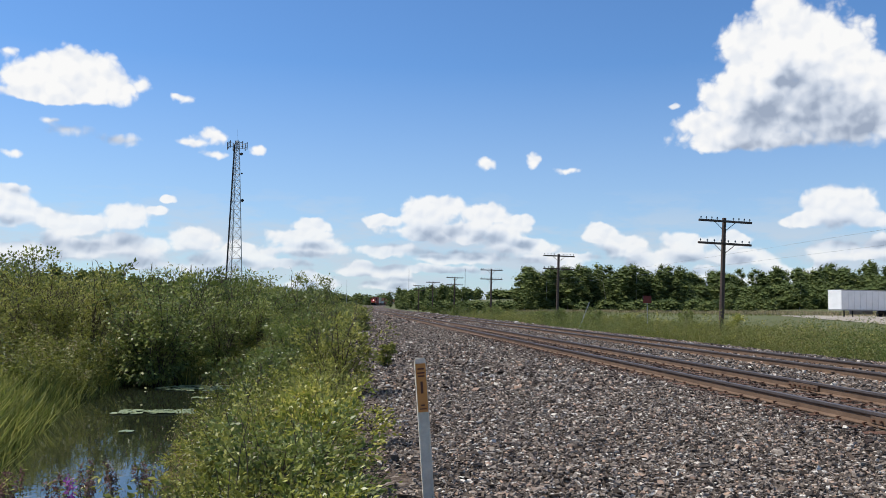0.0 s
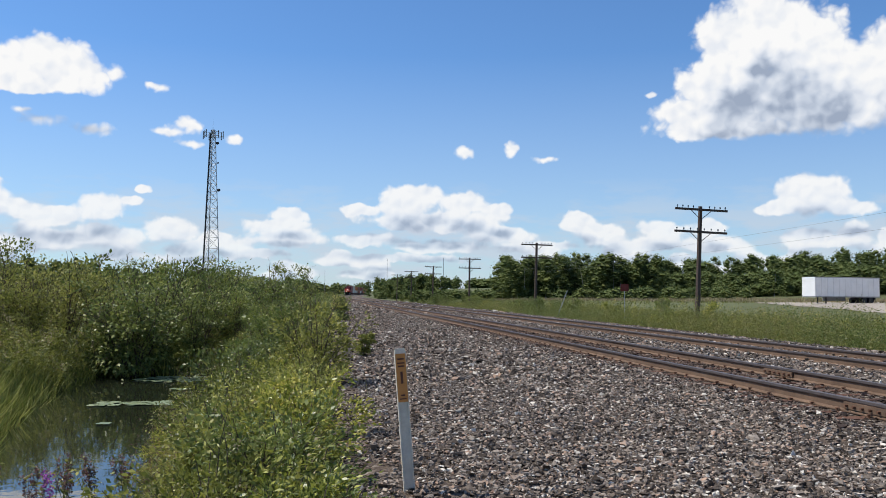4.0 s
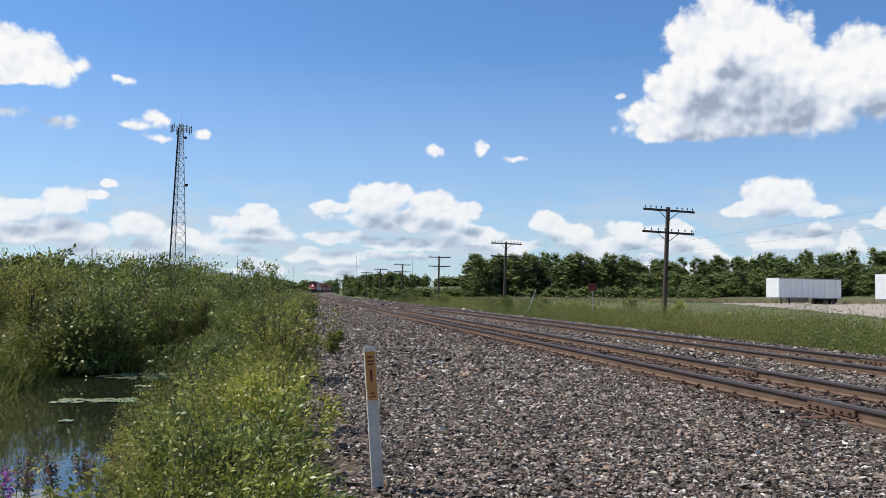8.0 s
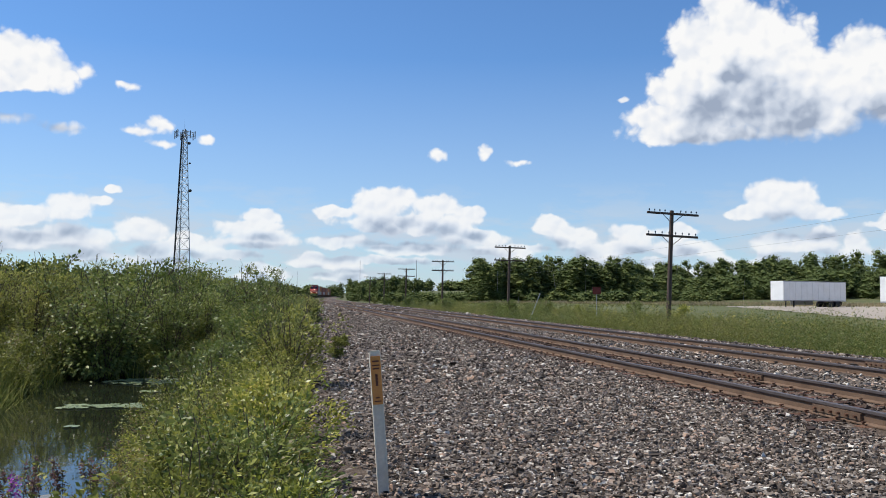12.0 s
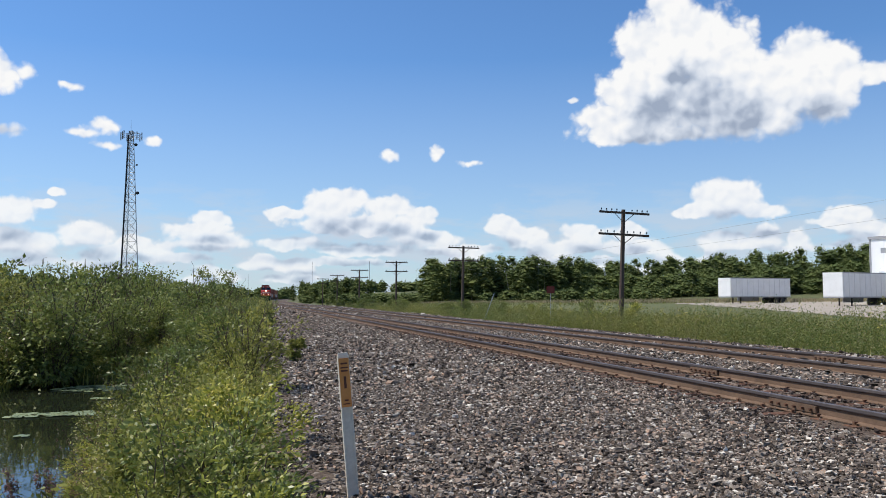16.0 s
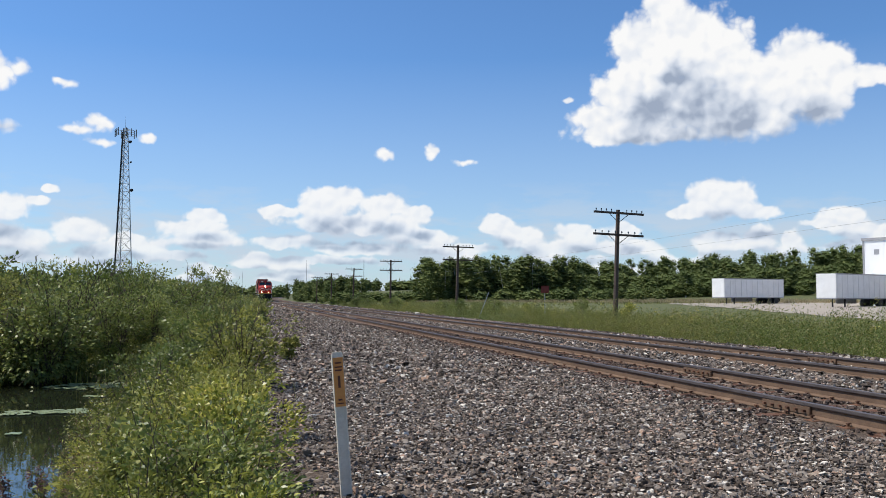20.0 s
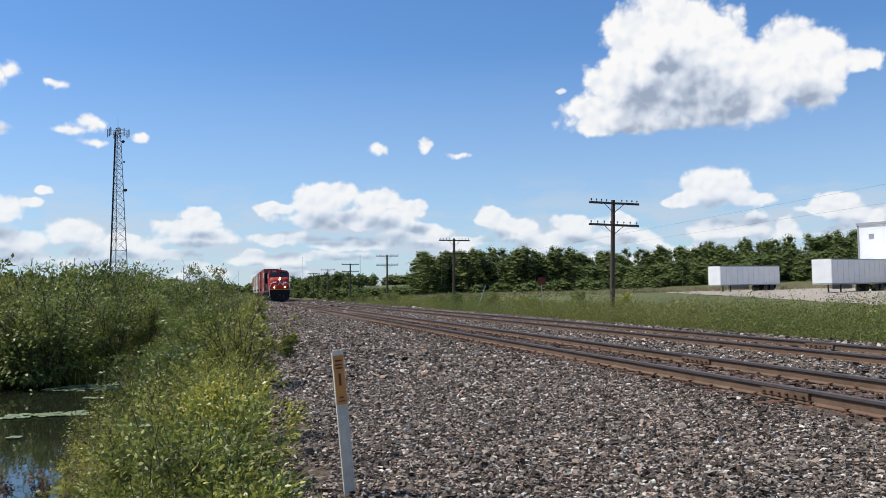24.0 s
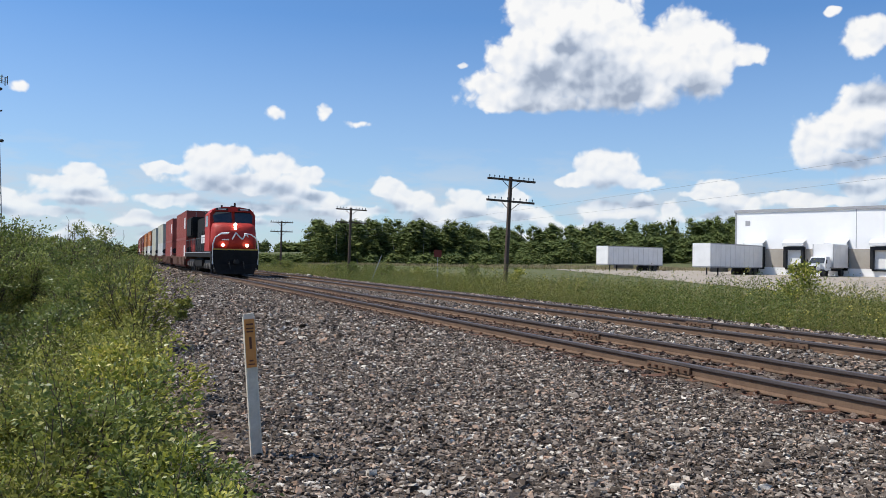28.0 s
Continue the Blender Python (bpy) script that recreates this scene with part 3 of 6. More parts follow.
def land(x, y):
    x, y = np.asarray(x, float), np.asarray(y, float)
    s = x - bend(y)
    pond = np.clip((25 - y) / 2.5, 0, 1)
    left_bank, right_bank = shore(y), -1.0 - 0.045 * np.clip(y - 8, 0, 20)
    floor = WATER - 0.5 * pond + 0.15 * (1 - pond)
    z = np.full(np.broadcast(x, y).shape, -0.05)
    edge = 1.45 - 1.5 * np.clip((3.5 - y) / 2.5, 0, 1)
    down = np.clip((edge - s) / (edge - right_bank + 0.25), 0, 1)
    up = np.clip((left_bank + 0.2 - s) / 1.2, 0, 1)
    left = -0.05 + (floor + 0.05) * down ** 0.8
    left = left + (-0.5 - left) * up * up * (3 - 2 * up)
    left = left + 0.5 * np.clip((-6 - s) / 30, 0, 1)
    z = np.where(s < edge, left, z)
    right = -0.05 - 0.5 * np.clip((s - 15.6) / 2.6, 0, 1) + 0.5 * np.clip((s - 30) / 28, 0, 1) + 0.45 * np.clip((s - 55) / 40, 0, 1)
    hill = np.clip((x - 95 + 0.15 * (y - 150)) / 130, 0, 1) * np.clip((y - 100) / 60, 0, 1)
    right = right + 5.5 * hill * hill * (3 - 2 * hill)
    z = np.where(s > 14.7, right, z)
    rough = 0.05 * np.sin(1.7 * x + 0.9 * y) * np.sin(0.8 * x - 1.3 * y)
    return z + np.where((s < 1.0) | (s > 17.5), rough, 0)


def build_ground():
    near_x = np.arange(-12, 26, 0.35)
    xs = np.concatenate([-np.geomspace(2600, 13, 34), near_x, np.geomspace(27, 2600, 46)])
    ys = np.concatenate([-np.geomspace(1500, 9, 16), np.arange(-8, 40, 0.5), np.geomspace(41, 3200, 70)])
    gx, gy = np.meshgrid(xs, ys)
    verts = np.stack([gx, gy, land(gx, gy)], -1).reshape(-1, 3)
    nx, ny = len(xs), len(ys)
    i, j = np.meshgrid(np.arange(nx - 1), np.arange(ny - 1))
    a = (j * nx + i).ravel()
    me = array_mesh("ground", verts, np.stack([a, a + 1, a + nx + 1, a + nx], -1), M["soil"])
    me.shade_smooth()
    tagged(link_mesh("ground", me), "green and brown grassy ground beside the railway", "ground", kind="structure")


def strip(name, material, profile, y_steps, label, category):
    """A band along the line: profile rows of distance across and height."""
    across, high = np.array(profile, float).T
    gy, gx = np.meshgrid(y_steps, across, indexing="ij")
    gz = np.broadcast_to(high, gx.shape) + 0.015 * np.sin(gx * 3.1 + gy * 1.3) * np.sin(gx * 1.1 - gy * 2.3)
    verts = np.stack([gx + bend(gy), gy, gz], -1).reshape(-1, 3)
    nx, ny = len(across), len(y_steps)
    i, j = np.meshgrid(np.arange(nx - 1), np.arange(ny - 1))
    a = (j * nx + i).ravel()
    me = array_mesh(name, verts, np.stack([a, a + 1, a + nx + 1, a + nx], -1), material)
    me.shade_smooth()
    return tagged(link_mesh(name, me), label, category, kind="structure")


def ballast_height(s):
    return np.interp(s, [1.1, 1.5, 3, 5.5, 6.6, 6.9, 9.5, 9.8, 10.9, 11.15, 13.75, 14.1, 15.8, 17.6], [-0.12, 0.0, 0.0, 0.02, 0.07, 0.075, 0.075, 0.12, 0.12, 0.085, 0.085, 0.1, 0.03, -0.5])


build_ground()
LINE_STEPS = np.concatenate([np.arange(-12, 40, 1.0), np.arange(40, 160, 6.0), np.arange(160, 900, 12.0)])
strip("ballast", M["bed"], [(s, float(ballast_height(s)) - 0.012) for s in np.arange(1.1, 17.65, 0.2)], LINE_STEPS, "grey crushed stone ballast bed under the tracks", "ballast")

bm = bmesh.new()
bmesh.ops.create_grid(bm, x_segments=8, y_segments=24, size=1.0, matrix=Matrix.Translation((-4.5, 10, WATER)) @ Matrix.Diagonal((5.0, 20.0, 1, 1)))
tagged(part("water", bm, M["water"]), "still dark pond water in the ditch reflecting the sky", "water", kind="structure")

# the lorry yard before the warehouse
def yard_height(x, y):
    return land(x, y) + 0.06


gx, gy = np.meshgrid(np.linspace(53, 160, 40), np.linspace(30, 132, 30))
verts = np.stack([gx + (gy - 70) * 0.35, gy, yard_height(gx + (gy - 70) * 0.35, gy)], -1).reshape(-1, 3)
i, j = np.meshgrid(np.arange(39), np.arange(29))
a = (j * 40 + i).ravel()
tagged(link_mesh("yard", array_mesh("yard", verts, np.stack([a, a + 1, a + 41, a + 40], -1), M["yard"])), "pale packed gravel lorry yard before the warehouse", "yard", kind="structure")


# ---- the two tracks ----
RAIL_WEB = [(-0.07, -0.17), (0.07, -0.17), (0.07, -0.158), (0.012, -0.14), (0.01, -0.05), (0.012, -0.048), (-0.012, -0.048), (-0.01, -0.05), (-0.012, -0.14), (-0.07, -0.158)]
RAIL_CAP = [(-0.03, -0.048), (0.03, -0.048), (0.037, -0.036), (0.036, -0.006), (0.034, -0.002), (0.025, 0.0), (-0.025, 0.0), (-0.034, -0.002), (-0.036, -0.006), (-0.037, -0.036)]


def swept(profile, x, steps, z=HEAD):
    bm = bmesh.new()
    rings = [[bm.verts.new((x + px + float(bend(y)), y, z + pz)) for px, pz in profile] for y in steps]
    n = len(profile)
    for r0, r1 in zip(rings, rings[1:]):
        for k in range(n):
            bm.faces.new((r0[k], r0[(k + 1) % n], r1[(k + 1) % n], r1[k]))
    bm.faces.new(rings[0])
    bm.faces.new(rings[-1][::-1])
    bmesh.ops.recalc_face_normals(bm, faces=bm.faces[:])
    return bm


RAIL_STEPS = [-12.0, 160.0] + [float(v) for v in np.arange(175, 900, 25)]


def build_track(name, centre, label, drop):
    thing = tagged(empty(name, pose(centre, 0, 0)), label, "railway track", group="railway tracks", kind="structure")
    rails = []
    for side in (-0.7535, 0.7535):
        rail = part("rail", swept(RAIL_WEB, side, RAIL_STEPS, HEAD - drop), M["rail"], thing, "rust-brown steel rail")
        part("rail_head", swept(RAIL_CAP, side, RAIL_STEPS, HEAD - drop), M["railhead"], rail, "worn shiny running surface")
        rails.append(rail)
    return thing


track_1 = build_track("railway_track", TRACK_1, "near railway track of rusty rails on wooden ties", 0.0)
track_2 = build_track("railway_track", TRACK_2, "far railway track of rusty rails on wooden ties", 0.02)


# ---- plants ----
def turned(v, n_rng, count):
    """count random rotations applied to (count, k, 3) shapes."""
    q = n_rng.normal(size=(count, 4))
    q /= np.linalg.norm(q, axis=1, keepdims=True)
    w, x, y, z = q.T
    r = np.stack([1 - 2 * (y * y + z * z), 2 * (x * y - z * w), 2 * (x * z + y * w), 2 * (x * y + z * w), 1 - 2 * (x * x + z * z), 2 * (y * z - x * w), 2 * (x * z - y * w), 2 * (y * z + x * w), 1 - 2 * (x * x + y * y)], -1).reshape(-1, 3, 3)
    return np.einsum("nij,nkj->nki", r, v)


def leaf_arrays(places, out, size, g, slim=0.45, droop=0.3, faced=1.0, face=None):
    """A folded leaf blade at each place, pointing roughly along out; face: the way each blade looks, else towards the light."""
    n = len(places)
    d = out + g.normal(scale=0.55, size=(n, 3)) + np.array([0, 0, -droop])
    d /= np.linalg.norm(d, axis=1, keepdims=True) + 1e-9
    light = np.array([-0.45, 0.1, 0.85]) * faced  # blades turn their faces to the light
    side = np.cross(d, g.normal(scale=0.45, size=(n, 3)) + (light if face is None else 0.4 * light + face))
    side /= np.linalg.norm(side, axis=1, keepdims=True) + 1e-9
    nor = np.cross(side, d)
    s = (size * g.uniform(0.6, 1.25, n))[:, None]
    base = places
    mid = base + d * s * 0.45
    v = np.stack([base, mid + side * s * slim * 0.5 + nor * s * 0.08, base + d * s, mid - side * s * slim * 0.5 + nor * s * 0.08], 1)
    f = np.arange(n * 4).reshape(-1, 4)
    return v.reshape(-1, 3), f


def limbs(g, height, spread, stems, forks, lean=0.25):
    """Polylines of a many-stemmed shrub, with twigs; rows of points and thickness."""
    lines = []
    for k in range(stems):
        a = g.uniform(0, 2 * math.pi)
        reach = spread * g.uniform(0.25, 1.0)
        top = np.array([math.cos(a) * reach, math.sin(a) * reach, height * g.uniform(0.7, 1.0) * (1 - 0.35 * (reach / spread) ** 2)])
        foot = np.array([math.cos(a), math.sin(a), 0]) * 0.12 * spread * g.uniform(0, 1)
        t = np.linspace(0, 1, 6)[:, None]
        line = foot + (top - foot) * np.concatenate([t ** 1.3, t ** 1.3, t ** 0.85], 1) + g.normal(scale=0.03 * height, size=(6, 3)) * t
        lines.append((line, 0.008 * height))
        for _ in range(forks):
            u = g.uniform(0.06, 0.95)
            i = int(u * 5)
            start = line[i] + (line[min(i + 1, 5)] - line[i]) * (u * 5 - i)
            d = g.normal(size=3) * np.array([1, 1, 0.5]) + np.array([0, 0, 0.55])
            d /= np.linalg.norm(d)
            ln = height * g.uniform(0.14, 0.32) * (1.15 - 0.5 * u)
            tt = np.linspace(0, 1, 4)[:, None]
            tw = start + d * ln * tt + np.array([0, 0, -0.12 * ln]) * tt * tt + g.normal(scale=0.015 * height, size=(4, 3)) * tt
            lines.append((tw, 0.0035 * height))
    return lines


def limb_mesh(name, lines, material, sides=4):
    verts, faces = [], []
    for line, r in lines:
        base = len(verts)
        n = len(line)
        for i, p in enumerate(line):
            rad = r * (1 - 0.75 * i / (n - 1))
            for k in range(sides):
                a = 2 * math.pi * k / sides
                verts.append((p[0] + rad * math.cos(a), p[1] + rad * math.sin(a), p[2]))
        for i in range(n - 1):
            for k in range(sides):
                k2 = (k + 1) % sides
                faces.append((base + i * sides + k, base + i * sides + k2, base + (i + 1) * sides + k2, base + (i + 1) * sides + k))
    return array_mesh(name, np.array(verts), np.array(faces), material)


def shrub_meshes(seed, height, spread, stems, forks, leaves, leaf, material, slim=0.45, low=0.15, knot=0.042):
    g = np.random.default_rng(seed)
    lines = limbs(g, height, spread, stems, forks)
    segs = np.array([(l[i], l[i + 1]) for l, r in lines for i in range(len(l) - 1) if l[i + 1][2] > low * height])
    w = np.linalg.norm(segs[:, 1] - segs[:, 0], axis=1) + 0.02 * height
    # sprays: knots of leaves about the twigs, dark gaps between them
    knots = max(30, leaves // 34)
    at = g.choice(len(segs), knots, p=w / w.sum())
    u = g.uniform(0, 1, (knots, 1))
    heart = segs[at, 0] * (1 - u) + segs[at, 1] * u
    pick = g.integers(0, knots, leaves)
    off = g.normal(size=(leaves, 3)) * np.array([1, 1, 0.75])
    pl = heart[pick] + off * knot * height * (0.7 + 0.6 * g.uniform(size=knots))[pick][:, None]
    pl[:, 2] = np.maximum(pl[:, 2], 0.02)
    out = pl - np.array([0, 0, height * 0.35])
    out /= np.linalg.norm(out, axis=1, keepdims=True) + 1e-9
    off /= np.linalg.norm(off, axis=1, keepdims=True) + 1e-9
    v, f = leaf_arrays(pl, out + 0.5 * off, leaf, g, slim, face=0.6 * off + 0.45 * out)
    return limb_mesh("woody_frame", lines, M["bark"]), array_mesh("foliage", v, f, material)


def shrub(name, meshes, label, category, group, m):
    thing = tagged(empty(name), label, category, group)
    thing.matrix_basis = m
    for part_name, me in zip(("woody_frame", "foliage"), meshes):
        link_mesh(part_name, me, None, thing)
    return thing


def put(x, y, turn, size, sink=0.05, tilt=0.0, tall=1.0):
    return Matrix.Translation((x, y, float(land(x, y)) - sink)) @ Euler((radians(tilt), 0, radians(turn))).to_matrix().to_4x4()


def grow(kinds, spots, name, label, category, group):
    """Shrubs of several kinds at spots of x, y and size."""
    g = random.Random(len(spots) * 7 + len(name))
    first = {}
    for n, (x, y, size) in enumerate(spots):
        k = g.randrange(len(kinds))
        m = put(x, y, g.uniform(0, 360), size, tilt=g.uniform(-5, 5))
        if k not in first:
            first[k] = shrub(name, kinds[k], label, category, group, m)
            ob = first[k]
        else:
            ob = copy_thing(first[k], m)
        ob.scale = (size * g.uniform(0.9, 1.15), size * g.uniform(0.9, 1.15), size)


g = np.random.default_rng(11)

# low leafy bushes on the bank beside the gravel
near_kinds = [shrub_meshes(20 + k, 1.0, 0.6, 13, 9, *((4200, 0.046) if k < 2 else (5600, 0.036)), (M["leaf_bright"], M["leaf_bright"], M["leaf"], M["leaf_dark"], M["leaf"], M["leaf_dark"])[k], 0.5, 0.06, 0.05) for k in range(6)]
spots = []
for y in np.arange(3.2, 15, 0.72):
    for x in (0.95, 0.35, -0.25, -0.75):
        if g.uniform() < 0.88 and (x > -0.5 or y > 9.5) and x > 1.28 - 0.2 * y:
            xx = x + g.uniform(-0.22, 0.22) + (-0.12 if y < 5.4 else -0.16 if y < 8.5 else -0.08)
            spots.append((xx, y + g.uniform(-0.3, 0.3), (1.12 if x > 0.5 else 1.15 if x > 0 else 1.0) * g.choice((0.72, 0.85, 1.0, 1.1, 1.28), p=(0.2, 0.25, 0.25, 0.2, 0.1)) * (1 if y > 5 else 0.9)))
grow([near_kinds[k] for k in (0, 1, 2, 4)], [p for p in spots if p[0] < 0.35 or p[1] > 10], "bush", "leafy yellow-green bush on the bank beside the gravel", "bush", "bank bushes")
grow([near_kinds[k] for k in (1, 3, 5)], [p for p in spots if p[0] >= 0.35 and p[1] <= 10], "bush", "dense mid-green bush at the edge of the gravel", "bush", "bank bushes")

# willow thicket along the edge, further on
mid_kinds = [shrub_meshes(40 + k, 1.9, 0.85, 14, 12, 3000, 0.075, M["leaf"] if k < 3 else M["leaf_dark"], 0.45, 0.0) for k in range(5)]
spots = []
for y in np.arange(14.5, 64, 1.7):
    for x in (0.75, -0.3, -1.3):
        if x > -1 or y > 26:
            if y > 34 and x > 0.5:
                spots.append((1.2 + 0.035 * (y - 34) + g.uniform(-0.4, 0.4), y + g.uniform(-0.6, 0.6), g.uniform(0.6, 1.0)))
            spots.append((x + g.uniform(-0.3, 0.3), y + g.uniform(-0.6, 0.6), g.uniform(0.75, 1.08)))
grow(mid_kinds, spots, "willow_shrub", "dense green willow shrub beside the railway gravel", "shrub", "willow shrubs")

# tall shrubs behind the pond
tall_kinds = [shrub_meshes(60 + k, 3.0, 1.5, 18, 14, 6000, 0.085, M["leaf"], 0.45, 0.0, 0.045) for k in range(4)]
dark_kinds = [shrub_meshes(65 + k, 3.0, 1.45, 18, 14, 6000, 0.09, M["leaf_dark"], 0.6, 0.0, 0.045) for k in range(3)]
spots, dark_spots = [], []
for y in np.arange(13, 46, 2.2):
    for x in np.arange(-20, -2, 2.0):
        edge = shore(y) - 1.0 - 3.2 * min(1, max(0, (20 - y) / 5)) if y < 22.5 else -1.0
        if x < edge and x > -0.46 * y - 1.5:
            px, py = x + g.uniform(-0.7, 0.7), y + g.uniform(-0.7, 0.7)
            size = g.uniform(0.62, 1.2) * (0.6 if x > edge - 1.8 and y < 22.5 else 1.0)
            dark = px > -4.2 and y > 22.5 or g.uniform() < 0.1
            (dark_spots if dark else spots).append((px, py, size))
dark_spots += [(-3.4, 24.4, 0.78), (-2.3, 24.9, 0.82), (-1.4, 25.6, 0.8), (-4.7, 23.6, 0.7), (-9.5, 30.0, 1.35), (-11.2, 31.5, 1.3), (-2.6, 33.0, 1.2), (-0.9, 38.0, 1.25), (-3.6, 40.0, 1.4), (0.1, 43.0, 1.2)]
grow(tall_kinds, spots, "tall_shrub", "tall olive-green willow shrub behind the pond", "shrub", "tall shrubs")
grow(dark_kinds, dark_spots, "dark_shrub", "dense dark green alder shrub at the pond's end", "shrub", "dark shrubs")

# darker alders along the line, further on
alder_kinds = [shrub_meshes(80 + k, 4.6, 1.7, 12, 16, 2800, 0.21, M["leaf_dark"], 0.55, 0.05) for k in range(3)]
spots = []
for y in np.arange(36, 150, 5.2):
    for x in (2.4, -1.2, -4.5, -8.0):
        if y < 44 and x > 0 or y > 80 and x < -6:
            continue
        spots.append((x + g.uniform(-1, 1), y + g.uniform(-1.5, 1.5), g.uniform(0.75, 1.02) * (0.42 if x > 1 else 0.7 if x > -2 and y < 70 else 1)))
for y in np.arange(62, 175, 7.0):
    for x in (20.0, 26.5):
        spots.append((x + g.uniform(-2, 3.5) + float(bend(y)), y + g.uniform(-3, 3), g.uniform(0.28, 0.5)))
grow(alder_kinds, spots, "alder", "dark green alder bush growing beside the railway", "alder", "alders")


def blades(places, height, width, g, lean=0.35):
    """Bent grass blades, each of two quads."""
    n = len(places)
    a = g.uniform(0, 2 * math.pi, n)
    side = np.stack([np.cos(a), np.sin(a), 0 * a], 1)
    b = g.uniform(0, 2 * math.pi, n)
    h = (height * g.uniform(0.55, 1.15, n))[:, None]
    out = np.stack([np.cos(b), np.sin(b), 0 * b], 1) * h * g.uniform(0.05, lean, n)[:, None]
    up = np.array([0, 0, 1.0])
    w = width * g.uniform(0.6, 1.3, n)[:, None]
    p0, p1, p2 = places, places + up * h * 0.55 + out * 0.35, places + up * h * 0.95 + out
    v = np.stack([p0 - side * w / 2, p0 + side * w / 2, p1 + side * w * 0.42, p1 - side * w * 0.42, p2 + side * w * 0.08, p2 - side * w * 0.08], 1).reshape(-1, 3)
    k = np.arange(n)[:, None] * 6
    f = np.concatenate([k + [0, 1, 2, 3], k + [3, 2, 4, 5]], 0)
    return v, f


def grass_field(name, spots_xy, height, width, material, label, seed, lean=0.35, sink=0.05):
    g = np.random.default_rng(seed)
    x, y = spots_xy.T
    pl = np.stack([x, y, land(x, y) - sink], 1)
    v, f = blades(pl, height, width, g, lean)
    return tagged(link_mesh(name, array_mesh(name, v, f, material)), label, "grass", kind="stuff")


# sedge on the pond's banks
n = 17000
y = np.where(g.uniform(size=n) < 0.6, g.uniform(6, 19, n), g.uniform(4, 30, n))
s = np.where((y > 23.5) & (g.uniform(size=n) < 0.5), g.uniform(-5, -1.2, n), shore(y) - 0.15 - np.abs(g.normal(scale=2.0, size=n)))
grass_field("sedge", np.stack([s, y], 1), 0.66, 0.03, M["sedge"], "tall green sedge along the pond's far bank", 3, 0.75)
n = 9000
y = g.uniform(3, 40, n)
s = -1.0 - 0.045 * np.clip(y - 8, 0, 20) + np.abs(g.normal(scale=0.6, size=n))
grass_field("bank_grass", np.stack([s, y], 1), 0.6, 0.012, M["sedge"], "green grass among the bushes on the bank", 4, 0.5)
# weeds beyond the tracks
n = 22000
y = 3 + 190 * g.beta(1.0, 2.0, n)
s = 16.9 + np.abs(g.uniform(0, 1, n)) ** 1.2 * 10
grass_field("weeds", np.stack([s + bend(y), y], 1), 0.6, 0.022, M["grass"], "tall green and yellow grass beyond the tracks", 5, 0.8)
n = 20000
y = g.uniform(20, 330, n)
s = np.where((y > 30) & (y < 132), g.uniform(24, 38, n), g.uniform(24, 85, n))
grass_field("meadow_grass", np.stack([s + bend(y), y], 1), 0.38, 0.1, M["grass"], "green meadow grass of the open field", 6, 0.5)


def weed_patch(name, xy, height, per, leaf, material, label, seed, tip=None, tip_share=0.3, upright=0.0):
    """Upright leafy weeds, each a stalk set with leaves; some end in a flower head."""
    g = np.random.default_rng(seed)
    n = len(xy)
    foot = np.stack([xy[:, 0], xy[:, 1], land(xy[:, 0], xy[:, 1]) - 0.03], 1)
    h = height * g.uniform(0.5, 1.15, n) * (1 + 0.25 * np.clip((45 - foot[:, 1]) / 20, 0, 1))
    h = h * (0.74 + 0.2 * np.sin(xy[:, 0] * 0.9 + 1.7 * np.sin(xy[:, 1] * 0.31)) * np.sin(xy[:, 1] * 0.47 + xy[:, 0] * 0.2) + 0.2 * np.sin(2.6 * xy[:, 0] + 1.9 * np.sin(1.1 * xy[:, 1])) * np.sin(1.7 * xy[:, 1] - 0.8 * xy[:, 0]))
    top = foot + np.stack([g.normal(scale=0.12, size=n) * h, g.normal(scale=0.12, size=n) * h, h], 1)
    u = g.uniform(0.12, 1.0, (n, per, 1))
    pl = foot[:, None] * (1 - u) + top[:, None] * u + g.normal(scale=0.06, size=(n, per, 3)) * height
    out = g.normal(size=(n, per, 3)) * np.array([1, 1, 0.35]) + np.array([0, 0, upright])
    v, f = leaf_arrays(pl.reshape(-1, 3), out.reshape(-1, 3) / (np.linalg.norm(out, axis=2).reshape(-1, 1) + 1e-9), leaf, g, 0.34 if upright < 0.5 else 0.22, 0.0, 1.0 if upright < 0.5 else 0.3)
    tagged(link_mesh(name, array_mesh(name, v, f, material)), label, "weeds", kind="stuff")
    if tip:
        k = g.uniform(size=n) < tip_share
        pts = (top[k][:, None] + g.normal(scale=(0.035, 0.035, 0.07), size=(k.sum(), 14, 3)) * height).reshape(-1, 3)
        v, f = leaf_arrays(pts, g.normal(size=pts.shape), leaf * 0.4, g, 0.8, 0.0)
        tagged(link_mesh(name + "_flowers", array_mesh(name + "_flowers", v, f, M[tip])), "small flower heads above the weeds", "flowers", kind="stuff")


n = 15000
y = 4 + 130 * g.beta(1.0, 2.0, n)
xy = np.stack([17.0 + 0.35 * np.sin(y * 0.7) + np.abs(g.uniform(0, 1, n)) ** 1.1 * 10.5 + bend(y), y], 1)
